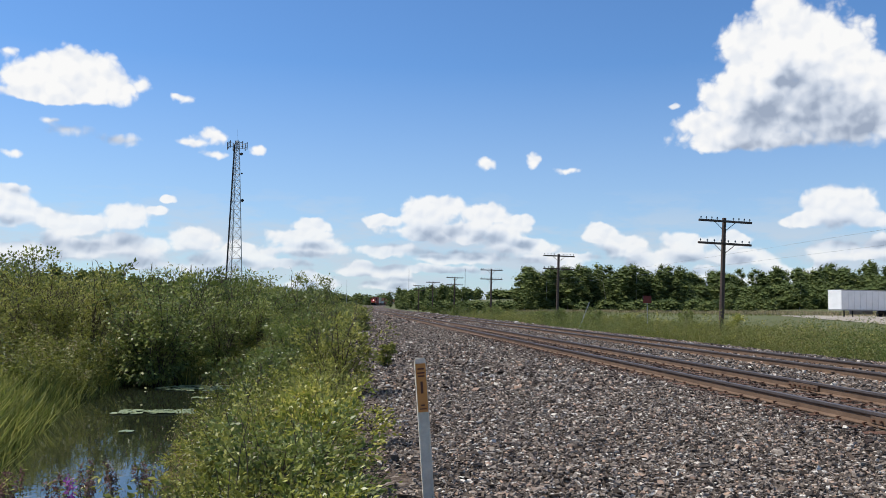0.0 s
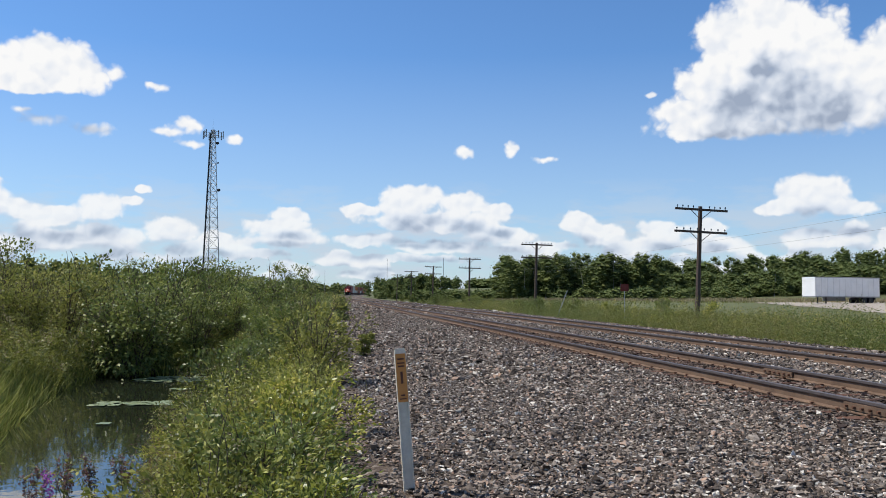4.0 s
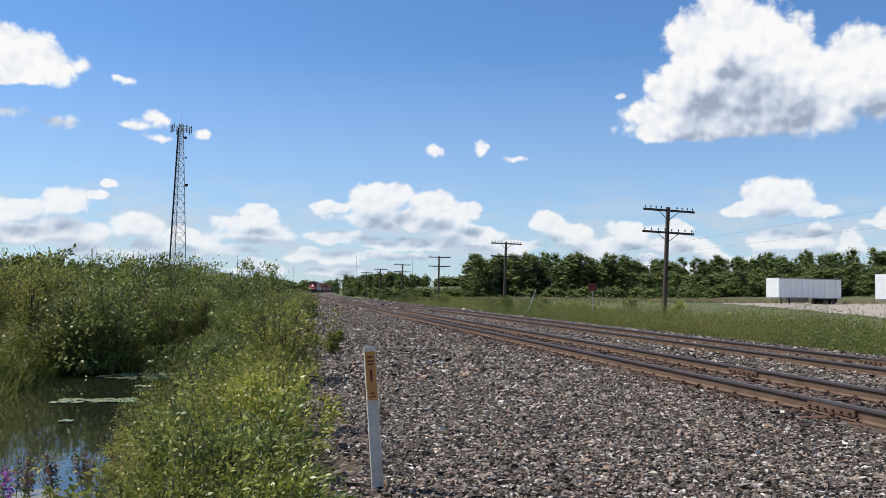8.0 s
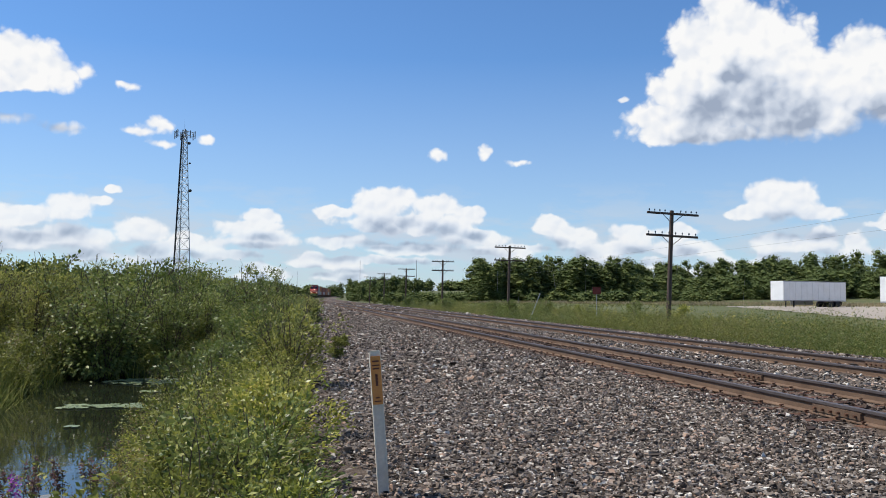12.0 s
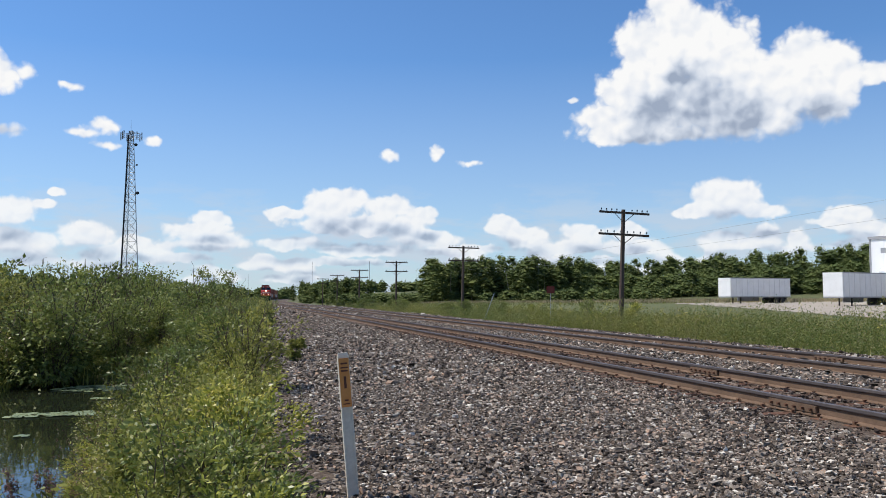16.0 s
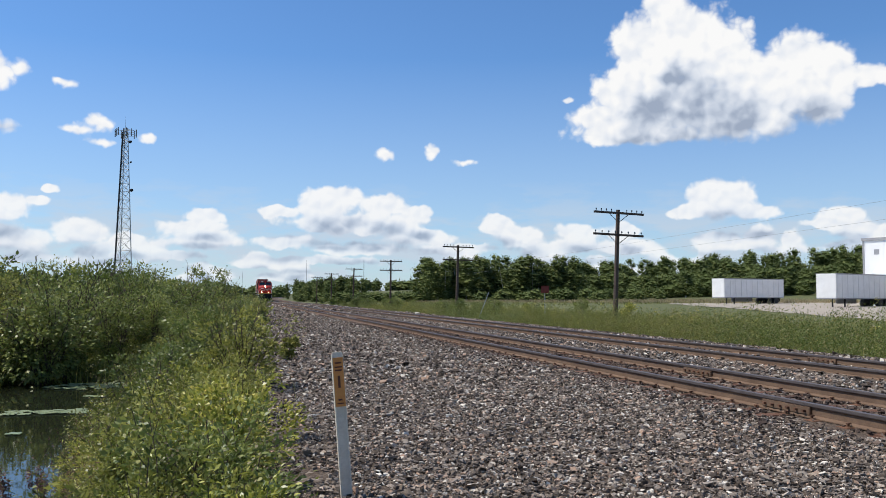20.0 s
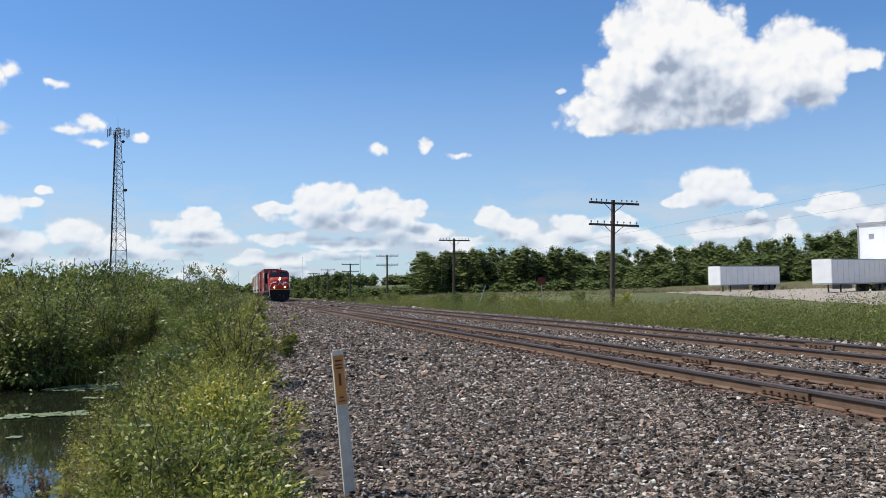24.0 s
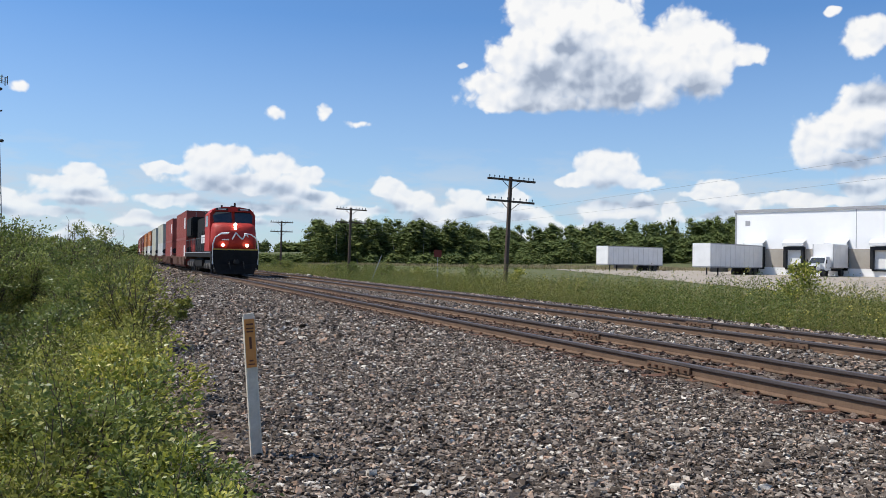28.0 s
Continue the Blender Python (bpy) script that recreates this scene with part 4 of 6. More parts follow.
# three sorts of weed in drifts
drift = np.sin(xy[:, 0] * 0.55 + 2.2 * np.sin(y * 0.13)) + np.sin(y * 0.21 + 1.3 * np.sin(xy[:, 0] * 0.3)) + g.normal(scale=0.7, size=n)
weed_patch("dark_weeds", xy[drift < -0.5], 1.5, 30, 0.1, M["leaf_dark"], "dark green leafy weeds beyond the far track", 51, None, 0.05, 0.7)
weed_patch("olive_weeds", xy[(drift >= -0.5) & (drift < 0.8)], 1.3, 30, 0.1, M["weed"], "olive and yellow-green weeds beyond the far track", 56, "yellow", 0.06, 1.1)
weed_patch("yellow_weeds", xy[drift >= 0.8], 1.45, 30, 0.1, M["leaf"], "yellow-green flowering weeds beyond the far track", 57, "yellow", 0.12, 0.6)
n = 2600
y = 10 + 90 * g.beta(1.0, 1.6, n)
xy = np.stack([17.5 + g.uniform(0, 1, n) * 9, y], 1)
weed_patch("seed_weeds", xy, 1.25, 10, 0.07, M["straw"], "dry brown weeds in seed among the green", 52, "straw", 0.6)
n = 1700
y = g.uniform(4.4, 26, n)
xy = np.stack([g.uniform(-1.0, 1.08, n) + np.where(y > 8.5, 0.1, 0) - 0.02 * y, y], 1)
weed_patch("bank_weeds", xy[xy[:, 0] > 1.15 - 0.19 * y], 1.1, 20, 0.058, M["leaf_bright"], "leafy weeds growing between the bushes on the bank", 53, "straw", 0.12)
n = 420
y = g.uniform(8.2, 13.5, n)
xy = np.stack([-0.75 - 0.03 * (y - 8) + g.normal(scale=0.28, size=n), y], 1)
weed_patch("dry_stalks", xy, 0.95, 16, 0.035, M["dull"], "reddish brown dry stalks on the bank beside the pond", 58, "straw", 0.3, 0.8)
n = 2600
y = g.uniform(4.0, 22, n)
xy = np.stack([g.uniform(-1.1, 0.6, n) - 0.02 * y, y], 1)
weed_patch("bank_herbs", xy[xy[:, 0] > 1.1 - 0.19 * y], 0.85, 14, 0.045, M["weed"], "fine yellowing herbs between the bushes on the bank", 59, "straw", 0.2, 0.9)
n = 1500
y = g.uniform(6, 29, n)
xy = np.stack([np.where(y > 23.6, g.uniform(-6, -1.0, n), shore(y) - 0.35 - 0.7 * np.clip((20 - y) / 4, 0, 1) - np.abs(g.normal(scale=0.9, size=n))), y], 1)
weed_patch("shore_weeds", xy, 1.15, 22, 0.1, M["leaf"], "olive green weeds along the pond's far shore", 54, "straw", 0.2)


n = 9000
y = g.uniform(118, 215, n)
s = 60 + (215 - y) * 0.45 + g.uniform(-18, 26, n)
grass_field("dry_grass", np.stack([s, y], 1), 0.7, 0.12, M["straw"], "dry tan grass at the foot of the woods", 8, 0.5)


# ---- woods ----
HEART = np.array([(1, 0, 0), (0, 1, 0), (-1, 0, 0), (0, -1, 0), (0, 0, 1), (0, 0, -1)], float)
HEART_FACES = np.array([(a, (a + 1) % 4, t) for a in range(4) for t in (4, 5)])


def crown(g, height, width, count):
    """Leaf clumps of one tree, the way each looks, and the dense heart of each rounded bough."""
    lobes = int(g.integers(34, 46))
    per = count // lobes
    pts, looks, hearts = [], [], []
    for k in range(lobes):
        u = (k + g.uniform(0.1, 0.9)) / lobes
        a = g.uniform(0, 6.283)
        h, r = height * (0.1 + 0.8 * u), width * math.sqrt(max(0.05, 1 - (2.0 * u - 0.75) ** 2 / 1.6)) * g.uniform(0.2, 0.9)
        size = np.array([0.33, 0.33, 0.27]) * width * g.uniform(0.7, 1.2)
        c = np.array([math.cos(a) * r, math.sin(a) * r, h])
        ball = g.normal(size=(per, 3))
        ball /= np.linalg.norm(ball, axis=1, keepdims=True)
        pts.append(c + ball * size * (0.75 + 0.4 * g.uniform(size=(per, 1))))
        looks.append(ball + np.array([math.cos(a) * 0.3, math.sin(a) * 0.3, 0.1]))
        hearts.append(c + HEART * size * 0.72 * g.uniform(0.75, 1.15, (6, 1)))
    return np.concatenate(pts), np.concatenate(looks), np.concatenate(hearts)


def wood(name, places, height, width, count, leaf, label, seed, material=None, trunk=0.0):
    g = np.random.default_rng(seed)
    vs, fs, base = [], [], 0
    cores, core_pts, core_base = [], [], 0
    lines = []
    for x, y in places:
        h = height * g.uniform(0.66, 1.06)
        pts, looks, hearts = crown(g, h, width * g.uniform(0.75, 1.15), count)
        o = np.array([x, y, float(land(x, y))])
        v, f = leaf_arrays(pts + o, looks * 0.6, leaf, g, 0.75, 0.1, 1.0, looks)
        vs.append(v)
        fs.append(f + base)
        base += len(v)
        n = len(hearts) // 6
        tri = HEART_FACES[None] + (6 * np.arange(n))[:, None, None]
        cores.append(tri.reshape(-1, 3) + core_base)
        core_pts.append(hearts + o)
        core_base += len(hearts)
        if g.uniform() < trunk:
            t = np.linspace(0, 1, 5)[:, None]
            lines.append((o + np.array([g.normal() * 0.5, g.normal() * 0.5, h * 0.85]) * t, 0.1))
    ob = tagged(link_mesh(name, array_mesh(name, np.concatenate(vs), np.concatenate(fs), material or M["woods"])), label, "woods", kind="stuff")
    tagged(link_mesh(name + "_shade", array_mesh(name + "_shade", np.concatenate(core_pts), np.concatenate(cores), material or M["woods"])), "dense inner foliage of the woods", "woods", kind="stuff")
    if lines:
        tagged(link_mesh(name + "_trunks", limb_mesh(name + "_trunks", lines, M["birch"], 5)), "pale birch trunks at the edge of the woods", "woods", kind="stuff")
    return ob


def along(pts, n, wide, seed):
    """n spots scattered about a line of points, mostly near it."""
    g = np.random.default_rng(seed)
    pts = np.array(pts, float)
    ln = np.linalg.norm(np.diff(pts, axis=0), axis=1)
    u = g.uniform(0, ln.sum(), n)
    cum = np.concatenate([[0], np.cumsum(ln)])
    k = np.clip(np.searchsorted(cum, u) - 1, 0, len(ln) - 1)
    t = ((u - cum[k]) / ln[k])[:, None]
    p = pts[k] * (1 - t) + pts[k + 1] * t
    d = (pts[k + 1] - pts[k]) / ln[k][:, None]
    nrm = np.stack([-d[:, 1], d[:, 0]], 1)
    return p + nrm * (np.abs(g.normal(size=n)) * wide)[:, None]


wood("right_woods", along([(230, 112), (150, 178), (118, 232), (88, 255), (64, 268)], 230, 9, 1), 7.6, 2.9, 900, 0.36, "mixed green woods on the rise behind the yard", 31, trunk=0.25)
wood("hill_woods", along([(64, 268), (88, 255), (118, 232), (150, 178), (230, 112)], 290, 16, 7), 12.0, 3.4, 950, 0.38, "mixed green woods covering the rise behind the yard", 37, trunk=0.15)
wood("grove", along([(92, 219), (74, 222), (51, 224)], 85, 5, 9), 12.9, 3.0, 1300, 0.33, "tall green aspen and birch grove beside the field", 38, trunk=0.45)
wood("woods_edge", along([(215, 112), (145, 170), (112, 222), (84, 246), (62, 258)], 190, 5, 6), 4.8, 2.5, 500, 0.36, "lower green trees along the edge of the woods", 36, trunk=0.15)
wood("line_woods", along([(46, 285), (42, 330), (40, 400)], 150, 6, 2), 9.0, 2.2, 480, 0.5, "green trees standing beside the railway far off", 32, trunk=0.2)
wood("field_shrubs", along([(100, 180), (62, 225), (50, 255), (38, 300)], 110, 9, 3), 3.0, 2.0, 260, 0.45, "low green shrubs at the edge of the field", 33)
wood("left_woods", along([(-60, 330), (-75, 200), (-120, 150), (-220, 120)], 110, 14, 4), 9.0, 2.8, 500, 0.9, "dark green woods far behind the pond", 34)
wood("far_woods", along([(-500, 500), (-120, 760), (60, 820), (250, 700), (520, 500), (800, 250)], 300, 40, 5), 10.5, 7.5, 200, 2.2, "blue-green far woods along the horizon", 35)


# ---- marker post beside the track ----
def marker_post():
    m = Matrix.Translation((1.685, 6.24, -0.03)) @ pose(0, 0, 0, 0.5, -4.6, 0)
    thing = tagged(empty("marker_post", m), "leaning white plastic marker post with an orange decal", "marker post")
    bm = bmesh.new()
    prism(bm, [(-0.042, 0.0), (0.042, 0.0), (0.042, 1.085), (0.035, 1.105), (-0.035, 1.105), (-0.042, 1.085)], -0.006, 0.006)
    for s in (-0.042, 0.03):
        box(bm, s, s + 0.012, -0.016, 0.045, 0.0, 1.08)
    part("post", bm, M["post_white"], thing)
    part("decal", boxed(-0.038, 0.038, -0.0205, -0.006, 0.7, 1.065), M["post_orange"], thing, "faded orange decal")
    for k, (w, z, h) in enumerate(((0.05, 1.02, 0.012), (0.056, 0.99, 0.01), (0.05, 0.965, 0.012), (0.018, 0.84, 0.09), (0.03, 0.745, 0.012), (0.05, 0.72, 0.008))):
        part("print_bar", boxed(-w / 2, w / 2, -0.023, -0.0205, z, z + h), M["ink"], thing)
    return thing


marker_post()


# ---- telegraph poles ----
POLE_X, POLE_YS = 22.3, (43.9, 78.8, 114.2, 150.0, 185.5, 221.0)
POLE_TOP = 6.45


def telegraph_pole(y, lean):
    x = POLE_X + float(bend(y)) - 6.9 * math.sin(radians(lean))
    z = float(land(x, y))
    thing = tagged(empty("telegraph_pole", Matrix.Translation((x, y, z - 0.1)) @ pose(0, 0, 0, 0, lean, 0)), "dark weathered wooden telegraph pole with two crossarms", "telegraph pole", "telegraph poles")
    top = POLE_TOP - z + 0.1
    bm = rod(bmesh.new(), (0, 0, 0), (0, 0, top), 0.15, 0.11, 10)
    part("pole", bm, M["pole"], thing)
    for za, n in ((top - 0.2, 10), (top - 1.45, 8)):
        arm = part("crossarm", boxed(-1.55, 1.55, -0.2, -0.09, za - 0.06, za + 0.06, 0.01), M["pole"], thing)
        for s in (-1, 1):
            part("brace", rod(bmesh.new(), (s * 0.62, -0.14, za - 0.03), (s * 0.06, -0.1, za - 0.5), 0.02, n=6), M["pole"], thing)
        for k in range(n):
            px = -1.42 + 2.84 * k / (n - 1)
            if abs(px) < 0.2:
                continue
            bm = rod(bmesh.new(), (px, -0.145, za + 0.05), (px, -0.145, za + 0.14), 0.014, n=6)
            rod(bm, (px, -0.145, za + 0.13), (px, -0.145, za + 0.22), 0.045, 0.03, 8)
            part("insulator", bm, M["glass_cap"], arm)
    return thing


for y, lean in zip(POLE_YS, (2.2, 1.2, 0.4, 1.0, 0, 1)):
    telegraph_pole(y, lean)


# ---- lattice tower ----
def lattice_tower():
    base, top = -0.6, 43.0
    thing = tagged(empty("cell_tower", pose(-25.2, 220, base, 0, 0, 20)), "slender grey steel lattice tower with antennas", "cell tower")
    h = top - base

    def leg_at(k, z):
        r = 2.65 - 2.05 * min(1, z / h)
        a = radians(90 + 120 * k)
        return Vector((r * math.cos(a), r * math.sin(a), z))

    for k in range(3):
        part("leg", rod(bmesh.new(), leg_at(k, 0), leg_at(k, h), 0.13, 0.09, 6), M["dark"] if k == 1 else M["galv"], thing)
    levels = [0.0]
    while levels[-1] < h - 1:
        levels.append(levels[-1] + max(1.3, 3.6 * (1 - 0.72 * levels[-1] / h)))
    levels[-1] = h
    for z0, z1 in zip(levels, levels[1:]):
        for k in range(3):
            j = (k + 1) % 3
            for a, b in ((leg_at(k, z0), leg_at(j, z1)), (leg_at(j, z0), leg_at(k, z1)), (leg_at(k, z1), leg_at(j, z1))):
                part("brace", rod(bmesh.new(), a, b, 0.045, n=4), M["galv"], thing)
    part("cable_run", rod(bmesh.new(), leg_at(1, 0) * 1.0 + Vector((-0.15, -0.2, 0)), leg_at(1, h - 1) + Vector((-0.15, -0.2, 0)), 0.2, n=6), M["dark"], thing, "dark bundle of cables")
    for k in range(3):
        a = radians(60 + 120 * k)
        c = Vector((1.9 * math.cos(a), 1.9 * math.sin(a), h - 1.6))
        side = Vector((-math.sin(a), math.cos(a), 0))
        arm = bmesh.new()
        for dz in (0, 1.0):
            rod(arm, c + side * 1.7 + Vector((0, 0, dz)), c - side * 1.7 + Vector((0, 0, dz)), 0.06, n=5)
            rod(arm, c + Vector((0, 0, dz)), Vector((0, 0, h - 1.6 + dz)), 0.06, n=5)
        mount = part("antenna_mount", arm, M["galv"], thing)
        for s in (-1.6, 0.0, 1.6):
            p = c + side * s + Vector((math.cos(a), math.sin(a), 0)) * 0.15
            part("panel_antenna", boxed(p.x - 0.1, p.x + 0.1, p.y - 0.1, p.y + 0.1, p.z - 0.6, p.z + 1.4, 0.03), M["dark_grey"], mount)
    part("lightning_rod", rod(bmesh.new(), (0, 0, h - 1), (0, 0, h + 3.0), 0.05, 0.02, 5), M["galv"], thing)
    for z, r in ((h - 15.5, 0.4), (h - 3.4, 0.38), (h - 8.5, 0.22)):
        p = leg_at(2, z) + Vector((0.35, -0.3, 0))
        part("dish", rod(bmesh.new(), p, p + Vector((0.1, -0.45, 0)), r, r * 0.8, 12), M["dark"], thing)
    return thing


lattice_tower()


# ---- sign beyond the tracks ----
def track_sign():
    x, y = 19.4, 48.0
    z = float(land(x, y))
    thing = tagged(empty("track_sign", pose(x, y, z, 0, 0, -10)), "dark red weathered board on a steel post among the weeds", "sign")
    part("post", rod(bmesh.new(), (0, 0, -0.1), (0, 0, 2.65), 0.022, n=8), M["galv"], thing)
    part("board", boxed(-0.24, 0.24, -0.05, -0.03, 1.68 - z, 2.12 - z, 0.008), M["sign_red"], thing)


track_sign()


# ---- warehouse and trailers ----
WH_CORNER, WH_DIR = Vector((83.2, 95.2, 0)), Vector((7.0, -19.0, 0)).normalized()
WH_BACK = Vector((-WH_DIR.y, WH_DIR.x, 0))
YARD_Z = float(yard_height(86, 90))
WH_M = Matrix(((WH_DIR.x, WH_BACK.x, 0, WH_CORNER.x), (WH_DIR.y, WH_BACK.y, 0, WH_CORNER.y), (0, 0, 1, YARD_Z), (0, 0, 0, 1)))


def warehouse():
    thing = tagged(empty("warehouse", WH_M), "white metal-clad warehouse with a row of loading docks", "warehouse", kind="structure")
    part("wall", boxed(0, 70, 0.0, 40, -0.5, 8.6), M["cladding"], thing)
    for k in range(10):
        x = 3.1 + 5.6 * k
        part("wall_panel", boxed(x + 1.42, x + 4.18, -0.03, 0.0, 1.0, 3.5), M["tan"], thing, "tan lower wall panel")
    part("corner_trim", boxed(-0.04, 0.2, -0.05, 0.0, -0.4, 8.6), M["grey"], thing)
    part("wall_mark", boxed(1.5, 2.2, -0.03, 0.0, 6.7, 7.4), M["grey"], thing, "small grey plate")
    for x in (16.6, 33.4, 50.2):
        part("seam", boxed(x - 0.04, x + 0.04, -0.02, 0.0, 3.6, 8.6), M["grey"], thing)
    part("roof_edge", boxed(-0.15, 70.1, -0.15, 40.1, 8.6, 8.95), M["grey"], thing)
    for k in range(10):
        x = 3.1 + 5.6 * k
        door = part("dock_door", boxed(x - 1.0, x + 1.0, -0.09, 0.0, 1.05, 3.35), M["white"], thing)
        for a, b, c, d in ((x - 1.4, x - 1.0, 0.95, 3.35), (x + 1.0, x + 1.4, 0.95, 3.35), (x - 1.4, x + 1.4, 3.35, 3.8)):
            part("dock_seal", boxed(a, b, -0.6, 0.0, c, d, 0.04), M["dark"], door)
        part("bumper", boxed(x - 1.3, x + 1.3, -0.25, 0.0, 0.7, 0.95, 0.03), M["dark"], door)
        bm = bmesh.new()
        prism(bm, [(0, 0), (0.85, -0.45), (0.85, -0.85), (0.8, -0.85), (0.8, -0.5), (0, -0.08)], 0, 2.9)
        bmesh.ops.transform(bm, matrix=Matrix.Translation((x - 1.45, 0, 4.75)) @ Matrix(((0, 1, 0, 0), (-1, 0, 0, 0), (0, 0, 1, 0), (0, 0, 0, 1))), verts=bm.verts[:])
        part("awning", bm, M["trailer_post"], door)
    return thing


warehouse()


def semi_trailer(m, length):
    thing = tagged(empty("semi_trailer", m), "parked white box semi-trailer in the yard", "trailer", "parked trailers")
    part("box_body", boxed(-1.3, 1.3, 0, length, 1.15, 4.1, 0.04), M["white"], thing)
    part("side_rail", boxed(-1.31, 1.31, 0.05, length - 0.05, 1.0, 1.15), M["grey"], thing)
    for s in (-1, 1):
        for k in range(int(length / 1.2) + 1):
            part("side_post", boxed(s * 1.31 - 0.015, s * 1.31 + 0.015, 0.08 + k * (length - 0.2) / int(length / 1.2), 0.13 + k * (length - 0.2) / int(length / 1.2), 1.16, 4.05), M["trailer_post"], thing)
        part("top_rail", boxed(s * 1.3 - 0.03, s * 1.3 + 0.03, 0.0, length, 3.98, 4.12), M["grey"], thing)
    part("mud_flap", boxed(-1.2, 1.2, length - 0.9, length - 0.86, 0.3, 1.0), M["dark"], thing)
    part("tool_skirt", boxed(-1.28, -1.22, 4.2, length - 4.6, 0.42, 1.0), M["grey"], thing)
    for s in (-0.8, 0.8):
        part("landing_leg", boxed(s - 0.07, s + 0.07, 2.6, 2.75, 0.0, 1.0), M["dark"], thing)
    bogie = part("bogie", boxed(-0.5, 0.5, length - 4.2, length - 1.0, 0.55, 1.0), M["dark"], thing)
    for y in (length - 3.3, length - 1.9):
        for s in (-1.0, 1.0):
            part("wheel", rod(bmesh.new(), (s - 0.28, y, 0.5), (s + 0.28, y, 0.5), 0.5, n=16), M["dark"], bogie)
    return thing


def trailer_pose(along_wall, off, length):
    p = WH_CORNER + WH_DIR * along_wall - WH_BACK * (off + length)
    return Matrix(((WH_DIR.x, WH_BACK.x, 0, p.x), (WH_DIR.y, WH_BACK.y, 0, p.y), (0, 0, 1, float(yard_height(p.x, p.y))), (0, 0, 0, 1)))


semi_trailer(trailer_pose(3.1, 0.6, 13.5), 13.5)
semi_trailer(pose(75.9, 118.4, float(yard_height(75.9, 118.4)), 0, 0, -76), 13.6)


def box_truck(m, length):
    """Front bonnet towards -y, box from y = 0 to length."""
    thing = tagged(empty("box_truck", m), "white box truck backed up to a loading dock", "truck")
    part("chassis", boxed(-0.45, 0.45, -2.9, length, 0.7, 1.0), M["dark"], thing)
    body = part("box_body", boxed(-1.25, 1.25, 0.0, length, 1.1, 4.05, 0.04), M["white"], thing)
    for s in (-1, 1):
        part("corner_post", boxed(s * 1.25 - 0.05, s * 1.25 + 0.05, -0.02, 0.08, 1.1, 4.05), M["grey"], body)
    cab = part("cab", skin(bmesh.new(), [[(-1.05, -1.75, 0.75), (1.05, -1.75, 0.75), (1.05, -0.15, 0.75), (-1.05, -0.15, 0.75)], [(-1.05, -1.75, 1.6), (1.05, -1.75, 1.6), (1.05, -0.15, 1.6), (-1.05, -0.15, 1.6)], [(-0.92, -1.2, 2.45), (0.92, -1.2, 2.45), (0.95, -0.15, 2.45), (-0.95, -0.15, 2.45)]]), M["white"], thing)
    part("windscreen", skin(bmesh.new(), [[(-0.93, -1.77 - d, 1.66), (0.93, -1.77 - d, 1.66), (0.84, -1.28 - d, 2.34), (-0.84, -1.28 - d, 2.34)] for d in (0.0, 0.03)]), M["pane"], cab)
    hood = part("hood", boxed(-0.85, 0.85, -2.95, -1.7, 0.75, 1.55, 0.15), M["white"], thing)
    part("grille", boxed(-0.5, 0.5, -2.97, -2.93, 0.85, 1.3), M["dark"], hood)
    for s in (-1, 1):
        part("headlamp", boxed(s * 0.66 - 0.1, s * 0.66 + 0.1, -2.97, -2.93, 1.0, 1.2, 0.01), M["grey"], hood)
        part("mirror", boxed(s * 1.2 - 0.06, s * 1.2 + 0.06, -1.75, -1.6, 1.6, 2.1, 0.02), M["dark"], cab)
    part("bumper", boxed(-1.05, 1.05, -3.05, -2.9, 0.45, 0.72, 0.03), M["dark"], thing)
    for y in (-2.2, length - 1.4):
        for sx in (-0.95, 0.95):
            part("wheel", rod(bmesh.new(), (sx - 0.17, y, 0.45), (sx + 0.17, y, 0.45), 0.45, n=16), M["dark"], thing)
    return thing


# ---- wires, stake, litter ----
def wire(a, b, sag, r):
    a, b = Vector(a), Vector(b)
    u = np.linspace(0, 1, 25)[:, None]
    line = np.array(a) * (1 - u) + np.array(b) * u
    line[:, 2] -= (sag * 4 * u * (1 - u))[:, 0]
    side = Vector(((b - a).y, -(b - a).x, 0)).normalized()
    ring = [np.array(side) * math.cos(t) * r + np.array((0, 0, math.sin(t) * r)) for t in (0, 1.571, 3.142, 4.712)]
    v = np.stack([line + q for q in ring], 1).reshape(-1, 3)
    f = np.array([(4 * i + k, 4 * i + (k + 1) % 4, 4 * i + 4 + (k + 1) % 4, 4 * i + 4 + k) for i in range(24) for k in range(4)])
    tagged(link_mesh("overhead_wire", array_mesh("overhead_wire", v, f, M["wire"])), "thin dark overhead wire across the sky", "wire", "overhead wires")


wire((40, -60, 9.8), (58, 262, 8.0), 0.9, 0.008)
wire((42, -60, 8.6), (60, 262, 7.2), 0.9, 0.008)


def leaning_stake():
    x, y = 18.6, 60.0
    z = float(land(x, y))
    thing = tagged(empty("leaning_stake", pose(x, y, z - 0.1, 0, 22, 0)), "thin grey wooden stake leaning in the weeds", "stake")
    part("stake", rod(bmesh.new(), (0, 0, 0), (0, 0, 2.6), 0.035, 0.025, 8), M["galv"], thing)


leaning_stake()
tagged(part("litter_board", boxed(17.1, 18.0, 26.1, 26.35, -0.24, -0.16, 0.01), M["white"]), "pale scrap board lying at the edge of the weeds", "board")

# far masts along the line
for mx, my, mh in ((-2.0, 420.0, 11.5), (9.0, 620.0, 19.0), (46.0, 520.0, 24.0), (52.0, 330.0, 16.0)):
    z = float(land(mx, my))
    thing = tagged(empty("far_mast", pose(mx, my, z - 0.2)), "thin grey steel mast far off by the line", "mast", "far masts")
    part("mast", rod(bmesh.new(), (0, 0, 0), (0, 0, mh), 0.16, 0.08, 6), M["galv"], thing)


